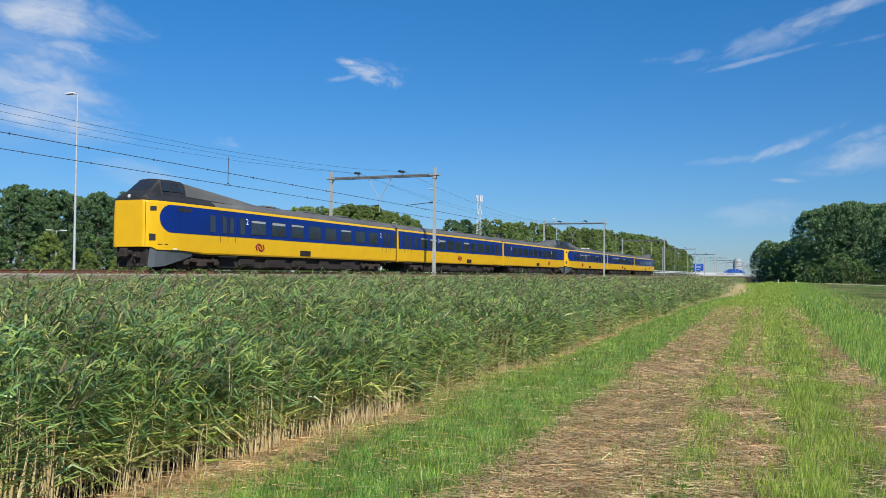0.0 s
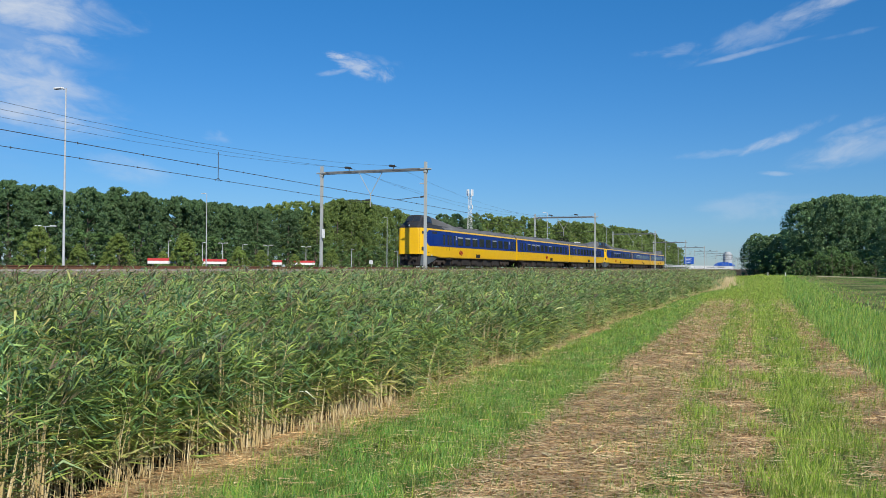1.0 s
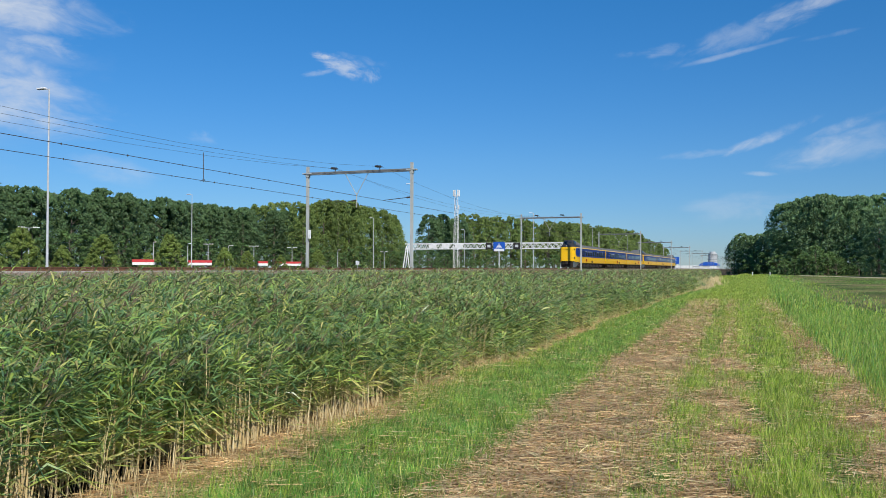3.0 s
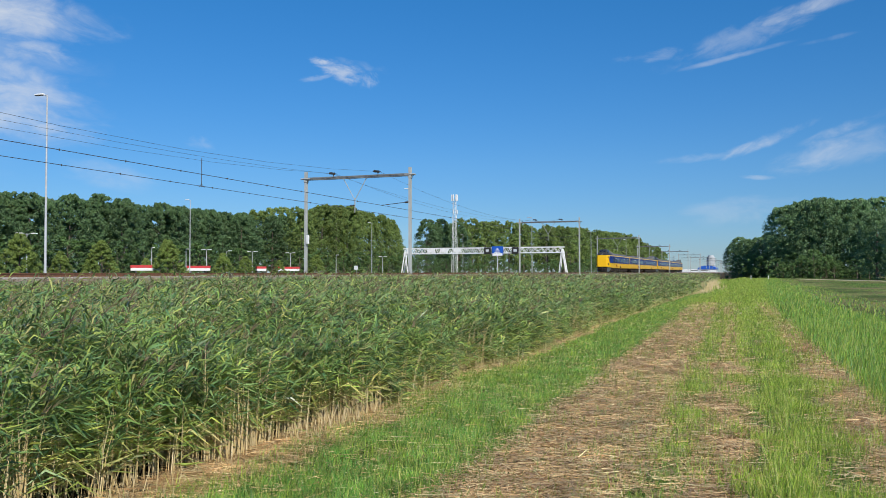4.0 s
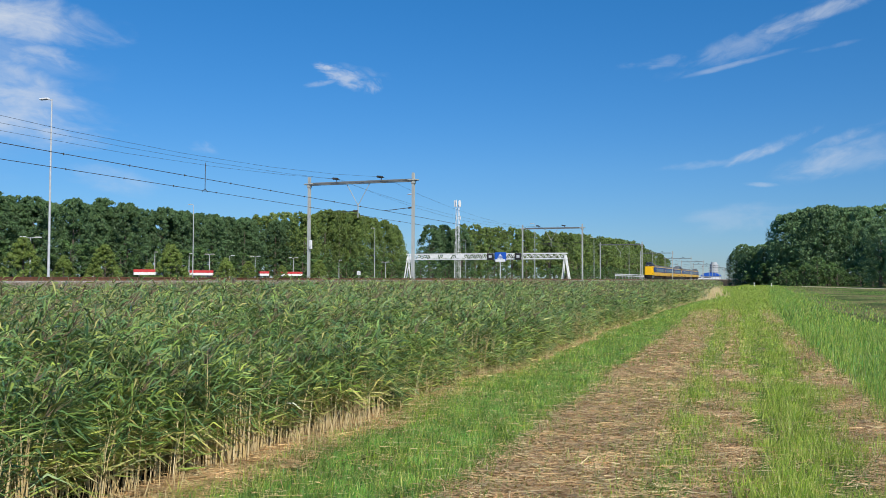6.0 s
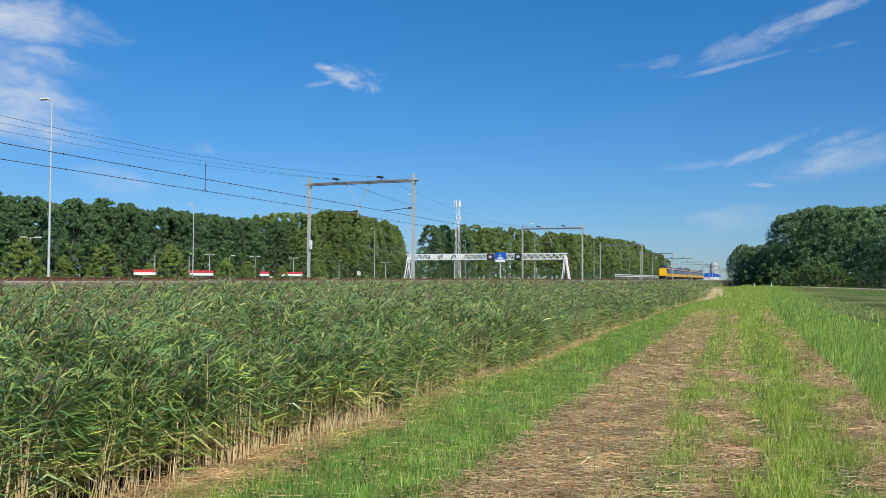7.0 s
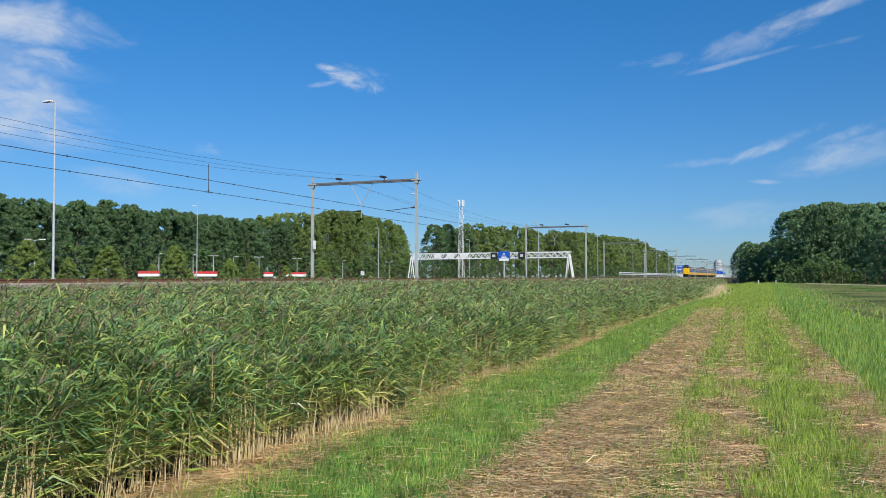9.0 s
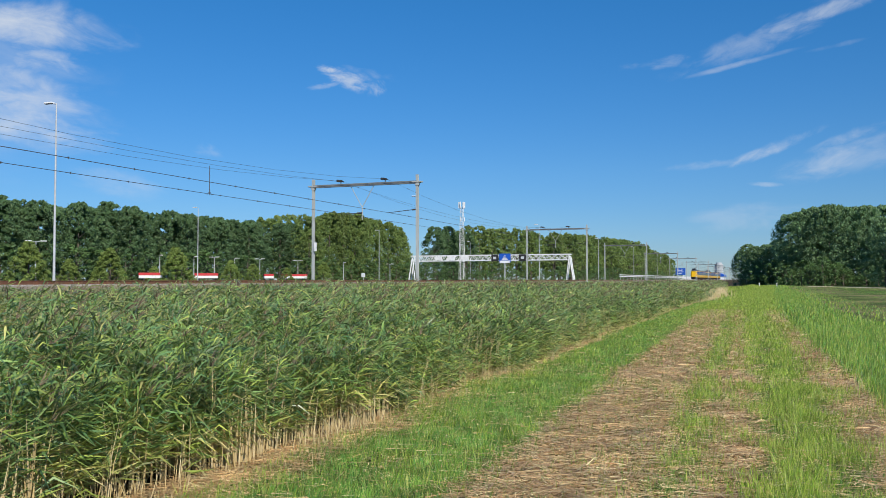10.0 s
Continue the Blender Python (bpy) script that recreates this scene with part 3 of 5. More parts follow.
def make_car(train, length, nose, windows, doors, narrow, seed):
    """One car with its parts: shell, roof, bands, windows, doors, bogies and boxes below."""
    r = random.Random(seed)
    body = part("car_body", car_body(length, nose), YELLOW, train, "yellow car shell with a deep blue window band")
    part("roof", car_roof(length, nose), [ROOF_GREY, CAB_BLACK], body, "weathered grey ribbed roof")
    part("blue_band", side_band(length, nose, 1.88, 3.27, 0.010, 0.72 if nose else 0.25, length - 0.25), BLUE, body, "deep blue painted band")
    for k, y in enumerate(windows):
        for s in (1, -1):
            bm = bmesh.new()
            pane_on(bm, y, 2.08, 2.92, 1.46, 0.03, s, False, 0, 0.04)
            w = part("window", bm, BLACK, body, "dark tinted window in a black rubber seal")
            bm = bmesh.new()
            pane_on(bm, y, 2.12, 2.88, 1.38, 0.035, s, False, 0, 0.012)
            part("pane", bm, GLASS, w)
            if s > 0 and k in (0, 1, 2, 5):
                bm = bmesh.new()
                drop = r.choice((0.1, 0.12, 0.14, 0.1))
                pane_on(bm, y, 2.88 - drop, 2.88, 1.38, 0.040, s, False, 0, 0.006)
                part("top_light", bm, BLIND, w, "pale tilting top light")
    for y in narrow:
        for s in (1, -1):
            bm = bmesh.new()
            pane_on(bm, y, 2.05, 2.95, 0.42, 0.034, s, False, 0, 0.04)
            part("narrow_window", bm, GLASS, body, "narrow dark window")
    for y in doors:
        for s in (1, -1):
            bm = bmesh.new()
            for d in (-0.66, 0.0, 0.66):
                pane_on(bm, y + d, 0.9, 2.0, 0.035, 0.014, s, False, 0, 0.03)
                pane_on(bm, y + d, 2.0, 3.28, 0.035, 0.032, s, False, 0, 0.05)
            dr = part("door", bm, BLACK, body, "sliding door with dark seams")
            for d in (-0.33, 0.33):
                bm = bmesh.new()
                pane_on(bm, y + d, 2.05, 2.95, 0.34, 0.034, s, False, 0, 0.04)
                part("door_window", bm, GLASS, dr)
            bm = bmesh.new()
            box(bm, s * 1.40, y, 0.78, 0.22, 1.4, 0.1, 0.02)
            part("door_step", bm, UNDER, dr)
    # underframe, bogies, boxes
    bm = bmesh.new()
    box(bm, 0, length / 2 + (0.8 if nose else 0), 0.83, 2.3, length - (4.2 if nose else 0.9), 0.14)
    # added dark blocks close the gap below, for underfloor gear and track shadow
    box(bm, 0, length / 2, 0.50, 2.1, length - 11.0, 0.62)
    box(bm, 0, length / 2, 0.42, 1.3, length - 5.0, 0.66)
    part("underframe", bm, UNDER, body)
    for y in (4.2, length - 3.8):
        bg = part("bogie", bogie_mesh(), [UNDER, UNDER_BROWN], body, "brake-dust brown bogie with steel wheels")
        bg.location = (0, y, 0)
    y = 7.4
    while y < length - 7.2:
        w = r.uniform(0.8, 2.2)
        bm = bmesh.new()
        box(bm, 0, y + w / 2, 0.50, 2.4, w, r.uniform(0.42, 0.62), 0.05)
        for s in (-1, 1):
            box(bm, s * 1.21, y + w / 2, 0.5, 0.03, w * 0.8, 0.22, 0.01)
        part("equipment_box", bm, r.choice((UNDER, UNDER_BROWN, UNDER)), body, "dusty underfloor equipment box")
        y += w + r.uniform(0.5, 2.0)
    # roof fans and gangway
    for y in np.arange(11.5, length - 2, 4.6):
        bm = bmesh.new()
        box(bm, 0, float(y), 3.93, 0.9, 1.3, 0.12, 0.04)
        part("roof_vent", bm, ROOF_GREY, body)
    bm = bmesh.new()
    box(bm, 0, length - 0.02, 2.2, 2.5, 0.52, 2.6, 0.03)
    part("gangway", bm, BLACK, body, "black rubber gangway bellows")
    for s in (1, -1):
        bm = bmesh.new()
        y = 14.0 if nose else 16
        pane_on(bm, y, 0.97, 1.32, 1.25, 0.006, s)
        for k in range(7):
            pane_on(bm, y, 0.98 + k * 0.05, 1.005 + k * 0.05, 1.2, 0.016, s)
        part("louvre", bm, UNDER, body, "dark ventilation louvre")
        for y in ((7.75, 24.6) if nose else (8.4,)):
            f = new("class_figure", FIGURE_TWO)
            f.parent = body
            f.matrix_basis = pose(s * (float(side_x(9, 2.75, False)) + 0.034), y, 2.62, 90, 0, 90 * s) @ pose(0, 0, 0, -4)
            f["label"] = "white class figure"
        # the railway's mark: two hooked bars
        bm = bmesh.new()
        x = s * 1.428
        for k in (-1, 1):
            for a, b in (((-0.28, 0.03), (-0.12, 0.13)), ((-0.12, 0.13), (0.02, 0.10)), ((0.02, 0.10), (0.12, -0.03)), ((-0.28, 0.03), (-0.2, -0.1))):
                ya, za, yb, zb = a[0] * k * 1.45, a[1] * k * 1.15, b[0] * k * 1.45, b[1] * k * 1.15
                rod(bm, (x, (9.0 if nose else 13.5) + ya, 1.38 + za * 1.35), (x, (9.0 if nose else 13.5) + yb, 1.38 + zb * 1.35), 0.045, n=6)
        part("emblem", bm, DARK_RED, body, "dark red railway emblem")
    if not nose:
        bm = bmesh.new()
        box(bm, 0, 0.02, 2.2, 2.5, 0.52, 2.6, 0.03)
        part("gangway", bm, BLACK, body, "black rubber gangway bellows")
        return body
    dome = part("cab", cab_dome(), [CAB_BLACK, ROOF_GREY], body, "dusty black raised driver's cab")
    for f in dome.data.polygons:
        f.use_smooth = False
    # windscreen and cab side windows
    bm = bmesh.new()
    for s in (-1, 1):
        v = [bm.verts.new(p) for p in ((s * 0.04, 0.70, 4.01), (s * 0.66, 0.74, 3.99), (s * 0.56, 1.24, 4.46), (s * 0.04, 1.22, 4.49))]
        w = [bm.verts.new(c.co + Vector((0, 0.06, -0.06))) for c in v]
        fs = [bm.faces.new(v), bm.faces.new(w[::-1])] + [bm.faces.new((v[i], v[(i + 1) % 4], w[(i + 1) % 4], w[i])) for i in range(4)]
        bmesh.ops.recalc_face_normals(bm, faces=fs)
    part("windscreen", bm, GLASS, dome, "dark divided windscreen")
    for s in (-1, 1):
        for y, q in ((1.62, 0.27), (2.2, 0.22), (2.68, 0.2)):
            bm = bmesh.new()
            v = [bm.verts.new(p) for p in ((s * 0.875, y - q, 3.98), (s * 0.875, y + q, 3.98), (s * 0.775, y + q - 0.02, 4.44), (s * 0.775, y - q + 0.05, 4.44))]
            g = bmesh.ops.extrude_face_region(bm, geom=[bm.faces.new(v)])["geom"]
            bmesh.ops.translate(bm, vec=(s * 0.02, 0, 0.005), verts=[e for e in g if isinstance(e, bmesh.types.BMVert)])
            bmesh.ops.recalc_face_normals(bm, faces=bm.faces[:])
            part("cab_window", bm, GLASS, dome)
    # lamps, gangway doors of the nose, skirt and coupler
    for s in (-1, 1):
        for z, h, y in ((3.02, 0.24, 0.42), (1.62, 0.34, 0.36)):
            bm = bmesh.new()
            box(bm, 0, 0, 0, 0.05, 0.36, h, 0.02)
            lamp = part("tail_light", bm, CAB_BLACK, body, "dark lamp housing")
            x = float(side_x(y, z))
            lamp.matrix_basis = pose(s * (x - 0.005), y, z, 0, 0, -s * 16)
        bm = bmesh.new()
        pane_on(bm, 0.95, 1.26, 1.31, 0.62, 0.012, s, True)
        part("step_slot", bm, BLACK, body, "dark slot of a step")
        bm = bmesh.new()
        pane_on(bm, 1.75, 1.03, 1.11, 0.26, 0.014, s, True)
        part("marking", bm, WHITE, body, "small white marking")
    for s in (-1, 1):
        bm = bmesh.new()
        box(bm, s * 0.985, 0.072, 2.28, 0.012, 0.03, 2.2)
        part("nose_door_seam", bm, UNDER_BROWN, body, "dark seam of the closed nose door")
    for q in (-1, 1):
        bm = bmesh.new()
        rings = []
        for y, w, low, high in ((0.30, 0.95, 0.16, 0.30), (0.34, 1.05, 0.16, 1.12), (0.6, 1.2, 0.16, 1.14), (1.2, 1.3, 0.22, 1.08), (2.4, 1.33, 0.52, 1.0), (3.2, 1.33, 0.75, 0.95)):
            rings.append([(q * w, y, high), (q * w * 0.93, y, low), (q * (w * 0.93 - 0.06), y + 0.03, low), (q * (w - 0.06), y + 0.03, high), (q * w, y, high)])
        loft(bm, rings, caps=False)
        part("skirt", bm, SKIRT_GREY, body, "grey plough-shaped skirt")
    bm = bmesh.new()
    rod(bm, (0, 0.06, 3.62), (0, 0.0, 3.61), 0.085, n=12)
    part("headlight", bm, WHITE, body, "round headlight over the nose")
    for q in (-1, 1):
        bm = bmesh.new()
        box(bm, q * 0.42, -0.01, 0.72, 0.22, 0.1, 0.12, 0.02)
        part("hose_head", bm, UNDER_BROWN, body, "dusty air hose head")
        bm = bmesh.new()
        pane_on(bm, 2.45, 2.98, 3.16, 1.0, 0.02, q, False)
        part("destination_display", bm, BLACK, body, "dark destination display")
    bm = bmesh.new()
    box(bm, 0, 0.5, 0.70, 1.9, 0.5, 0.95, 0.05)
    box(bm, 0, 0.2, 0.24, 1.7, 0.1, 0.16, 0.03)
    rod(bm, (0, 0.35, 0.85), (0, -0.25, 0.85), 0.14, n=10)
    box(bm, 0, -0.28, 0.85, 0.42, 0.24, 0.46, 0.06)
    for s in (-1, 1):
        box(bm, s * 0.55, 0.05, 0.75, 0.3, 0.16, 0.3, 0.03)
        rod(bm, (s * 0.3, 0.1, 0.6), (s * 0.5, -0.05, 0.35), 0.035, n=6)
    part("coupler", bm, UNDER, body, "black automatic coupler")
    return body


LEAD, MID = 27.5, 26.3


def make_train():
    train = empty("train", "yellow and blue electric intercity train with raised black cabs", "train", at=pose(TRACK_NEAR, 32.3, RAIL_TOP_Z))
    win = [8.85 + 2.08 * k for k in range(8)]
    a = make_car(train, LEAD, True, win, [6.0, 25.6], [4.66, 7.3, 26.9], 4)
    b = make_car(train, MID, False, [5.2 + 2.0 * k for k in range(9)], [2.0, 24.3], [3.5, 22.8], 9)
    b.location = (0, LEAD, 0)

    def repeat(ob, y, rz):
        m = copy_thing(ob, pose(0, y, 0, 0, 0, rz))
        m.parent = train
        return m

    unit = LEAD * 2 + MID
    c = repeat(a, unit, 180)
    for base in (unit + 0.7,):
        repeat(a, base, 0), repeat(b, base + LEAD, 0), repeat(a, base + unit, 180)
    # folded pantographs
    for y in (LEAD + MID + 2.6, unit + 0.7 + LEAD + MID + 2.6):
        bm = bmesh.new()
        for s in (-0.5, 0.5):
            rod(bm, (s, y - 0.9, 4.1), (s, y + 0.9, 4.2), 0.03, n=6)
            rod(bm, (s, y + 0.9, 4.2), (s * 0.6, y - 0.7, 4.36), 0.025, n=6)
            box(bm, s, y - 0.8, 4.0, 0.12, 0.12, 0.3)
            box(bm, s, y + 0.8, 4.0, 0.12, 0.12, 0.3)
        for d in (0, 0.35):
            rod(bm, (-0.8, y - 0.7 + d, 4.4), (0.8, y - 0.7 + d, 4.4), 0.03, n=6)
        part("pantograph", bm, BLACK, train, "folded black pantograph")
    return train


TRAIN = make_train()

# ---- overhead line: portals and wires ----
PORTALS = [63.8 + 68.2 * k for k in range(-1, 12)]


def make_portal():
    """A two-post portal over both tracks, with beam, insulators, a hung V and two steady arms."""
    p = empty("catenary_portal", "grey steel overhead line portal spanning two tracks", "overhead line mast", "overhead line portals")
    for x in (-27.0, -36.7):
        bm = bmesh.new()
        box(bm, x, 0, 5.6, 0.03, 0.2, 9.4)
        for d in (-0.1, 0.1):
            box(bm, x, d, 5.6, 0.2, 0.03, 9.4)
        box(bm, x, 0, 1.1, 0.6, 0.6, 0.5, 0.03)
        post = part("post", bm, MAST_GREY, p, "weathered grey steel post")
        bm = bmesh.new()
        box(bm, x, 0, 9.70, 0.9, 0.4, 0.10, 0.02)
        box(bm, x, 0, 9.52, 0.32, 0.3, 0.26, 0.02)
        part("post_cap", bm, MAST_GREY, post)
    bm = bmesh.new()
    for z in (9.60, 9.77):
        for d in (-0.14, 0.14):
            box(bm, -31.85, d, z, 9.6, 0.07, 0.05)
    for k in range(17):
        x = -36.4 + k * 0.57
        for d in (-0.14, 0.14):
            rod(bm, (x, d, 9.60), (x + 0.28, d, 9.77), 0.018, n=5)
            rod(bm, (x + 0.28, d, 9.77), (x + 0.56, d, 9.60), 0.018, n=5)
    box(bm, -31.85, 0, 9.69, 9.5, 0.02, 0.13)
    # its dark colour stands for the shadow side
    part("beam", bm, BEAM_GREY, p, "grey lattice beam with its shadow side in the colour")
    for x in (TRACK_NEAR, TRACK_FAR):
        bm = bmesh.new()
        rod(bm, (x, -0.1, 9.75), (x, -0.1, 10.08), 0.035, n=6)
        for k in range(4):
            rod(bm, (x - 0.42 + k * 0.13, 0, 10.1 - k * 0.015), (x - 0.33 + k * 0.13, 0, 10.1 - k * 0.015), 0.1, n=8)
        rod(bm, (x - 0.5, 0, 10.1), (x + 0.2, 0, 10.02), 0.04, n=6)
        part("insulator", bm, BLACK, p, "black insulator on the beam")
    mid = (TRACK_NEAR + TRACK_FAR) / 2 - 0.1
    bm = bmesh.new()
    for s in (-1, 1):
        rod(bm, (mid + s * 1.1, 0, 9.62), (mid, 0, 7.75), 0.032, n=6)
    rod(bm, (mid, 0, 7.9), (mid, 0, 6.7), 0.045, n=8)
    part("hanger", bm, MAST_GREY, p, "grey V-shaped hanger")
    for x0, z0, x1 in ((-27.0, 7.45, -29.6), (mid, 7.3, -33.6)):
        bm = bmesh.new()
        rod(bm, (x0, 0, z0), (x0 - 0.45, 0, z0 - 0.03), 0.07, n=8)
        rod(bm, (x0 - 0.45, 0, z0 - 0.03), (x1 + 0.5, 0, 7.28), 0.028, n=6)
        rod(bm, (x1 + 0.5, 0, 7.28), (x1, 0, 7.25), 0.022, n=6)
        part("steady_arm", bm, WIRE, p, "dark steady arm with insulator")
    return p


portal = make_portal()
portal.location = (0, PORTALS[0], 0)
for y in PORTALS[1:]:
    copy_thing(portal, pose(0, y, 0))


bm = bmesh.new()
box(bm, -36.46, PORTALS[1] - 0.1, 4.5, 0.22, 0.16, 0.75, 0.02)
tagged(part("switch_box", bm, WHITE), "pale switch box fixed to an overhead line post", "switch box")


def wire(name, label, points, r):
    bm = bmesh.new()
    for a, b in zip(points, points[1:]):
        rod(bm, a, b, r, n=5)
    return tagged(part(name, bm, WIRE), label, "wire", "overhead wires")


for c in (TRACK_NEAR, TRACK_FAR):
    spans = list(zip(PORTALS, PORTALS[1:]))
    pts, top = [], []
    for k, (a, b) in enumerate(spans):
        for i in range(8):
            u = i / 8
            zig = 0.2 * (1 if k % 2 else -1) * (1 - 2 * u)
            pts.append((c + zig, a + (b - a) * u, 7.25))
            top.append((c + zig * 0.5, a + (b - a) * u, 10.05 - (1.7 if c == TRACK_NEAR else 1.45) * 4 * u * (1 - u)))
    pts.append((c, PORTALS[-1], 7.25)), top.append((c, PORTALS[-1], 10.05))
    wire("contact_wire", "dark contact wire stretched level over the track", pts, 0.017)
    wire("messenger_wire", "dark sagging messenger wire over the track", top, 0.008)
    for a, b in spans[:4]:
        for k in range(1, 16):
            u = k / 16
            bm = bmesh.new()
            rod(bm, (0, 0, 0.05), (0, 0, -0.05), 0.03, n=5)
            clip = tagged(part("wire_clip", bm, WIRE), "small dark clip on an overhead wire", "wire clip", "wire clips")
            clip.location = (c + 0.2 * (1 if spans.index((a, b)) % 2 else -1) * (1 - 2 * u), a + (b - a) * u, 7.25)

# a third wire that hangs lower than the messenger over the far track
pts = []
for a, b in spans:
    for i in range(8):
        u = i / 8
        pts.append((TRACK_FAR, a + (b - a) * u, 10.0 - 1.03 * 4 * u * (1 - u)))
wire("feeder_wire", "thin dark feeder wire beside the messenger wire", pts, 0.008)

bm = bmesh.new()
rod(bm, (TRACK_FAR, 45.7, 7.2), (TRACK_FAR, 45.7, 9.1), 0.022, n=6)
rod(bm, (TRACK_FAR, 45.7, 7.42), (TRACK_FAR - 0.06, 45.5, 7.2), 0.018, n=6)
rod(bm, (TRACK_FAR, 45.7, 7.42), (TRACK_FAR + 0.06, 45.9, 7.2), 0.018, n=6)
tagged(part("wire_tie", bm, WIRE), "stout forked tie between two overhead wires", "wire tie")

# ---- motorway, lamps, gantry, mast, canopies ----
def make_road():
    for x, w in ((-74, 15), (-98, 15)):
        bm = bmesh.new()
        box(bm, x, 900, 0.72, w, 2200, 0.06)
        tagged(part("road", bm, ASPHALT), "grey asphalt motorway carriageway beyond the railway", "road", kind="structure")


make_road()


def make_lamp_post(h, arms, reach=0.7):
    p = empty("street_lamp", "tall slim galvanised motorway lamp post", "street lamp", "motorway lamps")
    bm = bmesh.new()
    rod(bm, (0, 0, 0), (0, 0, 1.2), 0.14, 0.13, 12)
    rod(bm, (0, 0, 1.2), (0, 0, h), 0.115, 0.06, 12)
    part("pole", bm, GALV, p)
    for s in arms:
        bm = bmesh.new()
        rod(bm, (0, 0, h - 0.1), (s * reach, 0, h + 0.05), 0.045, n=6)
        part("arm", bm, GALV, p)
        bm = bmesh.new()
        box(bm, s * (reach + 0.15), 0, h + 0.06, 1.0, 0.36, 0.16, 0.05)
        part("lamp_head", bm, WHITE, p, "flat pale lamp head")
    return p


big = make_lamp_post(16.8, (-1,))
big.location = (-59.2, 57.45, 0.65)
for x, y in ((-62, 147), (-62, 236), (-62, 325), (-62, 414), (-62, 503), (-116, 152), (-116, 243), (-116, 330), (-116, 420)):
    copy_thing(big, pose(x, y, 0.65, 0, 0, 0))
small = make_lamp_post(6.4, (-1, 1))
small.location = (-122, 166, 0.65)
small["label"] = "short galvanised parking lamp with two heads"
small["group"] = "parking lamps"
wide = make_lamp_post(7.3, (-1, 1), 0.95)
wide.matrix_basis = pose(-110, 103, 0.65, 0, 0, 42)
wide["label"] = "galvanised parking lamp with two long arms"
wide["group"] = "parking lamps"
single = make_lamp_post(6.3, (1,))
single.location = (-122, 174, 0.65)
single["label"] = "short galvanised parking lamp with one head"
single["group"] = "parking lamps"
for x, y in ((-122, 147), (-122, 158.5), (-121, 228.5)):
    copy_thing(single, pose(x, y, 0.65, 0, 0, -30))
for x, y in ((-122, 185), (-121, 202), (-121, 262)):
    copy_thing(small, pose(x, y, 0.65, 0, 0, 20))


def make_gantry():
    y, x0, x1 = 260.0, -112.0, -58.0
    g = empty("sign_gantry", "white steel truss gantry over the motorway", "sign gantry")
    for x, s in ((x0, 1), (x1, -1)):
        for d in (-0.9, 0.9):
            bm = bmesh.new()
            rod(bm, (x - s * 0.9, y + d, 0.6), (x + s * 0.5, y + d, 9.0), 0.22, 0.2, 8)
            rod(bm, (x + s * 1.6, y + d, 0.6), (x + s * 0.6, y + d, 9.0), 0.18, 0.16, 8)
            part("leg", bm, WHITE, g, "white splayed steel leg")
    for d in (-0.9, 0.9):
        bm = bmesh.new()
        for z in (7.9, 9.6):
            box(bm, (x0 + x1) / 2, y + d, z, x1 - x0, 0.3, 0.3)
        n = 26
        for k in range(n):
            a, b = x0 + (x1 - x0) * k / n, x0 + (x1 - x0) * (k + 1) / n
            m = (a + b) / 2
            rod(bm, (a, y + d, 7.9), (m, y + d, 9.6), 0.1, n=5)
            rod(bm, (m, y + d, 9.6), (b, y + d, 7.9), 0.1, n=5)
        part("truss", bm, WHITE, g, "white zigzag truss")
    for x in (-102.1, -97.6, -92.9):
        bm = bmesh.new()
        box(bm, x, y - 1.05, 8.75, 2.7, 0.14, 1.2, 0.03)
        part("panel", bm, WHITE, g, "pale back of a message panel")
    for x in (-82.6, -73.4):
        bm = bmesh.new()
        box(bm, x, y - 1.3, 8.65, 2.2, 0.35, 2.1, 0.05)
        sig = part("matrix_signal", bm, BLACK, g, "black matrix signal box")
        bm = bmesh.new()
        box(bm, x, y - 1.5, 8.65, 1.0, 0.04, 0.8, 0.01)
        part("lamp_field", bm, GALV, sig, "grey field of lamps")
    return g


make_gantry()


def screen_sign(x, w, z, h, name, label, material, frame_mat, y=258.6):
    s = empty(name, label, "road sign", at=pose(x, y, 0))
    bm = bmesh.new()
    box(bm, 0, 0, z, w, 0.25, h, 0.05)
    part("housing", bm, frame_mat, s)
    bm = bmesh.new()
    box(bm, 0, -0.15, z, w * 0.86, 0.04, h * 0.84, 0.01)
    face = part("face", bm, material, s)
    return s


s = screen_sign(-79.2, 3.8, 8.6, 2.8, "direction_sign", "blue motorway direction sign with a white edge", SIGN_BLUE, SIGN_BLUE)
bm = bmesh.new()
for k, (w, z) in enumerate(((0.5, 9.3), (1.0, 8.9), (1.5, 8.5), (2.0, 8.1))):
    box(bm, 0, -0.2, z, w, 0.03, 0.2)
box(bm, 0, -0.2, 7.4, 3.3, 0.05, 0.8)
part("sign_bars", bm, WHITE, s, "white bars of the sign's writing")
bm = bmesh.new()
rod(bm, (0, 0, 0.6), (0, 0, 7.2), 0.18, n=8)
part("sign_post", bm, GALV, s)


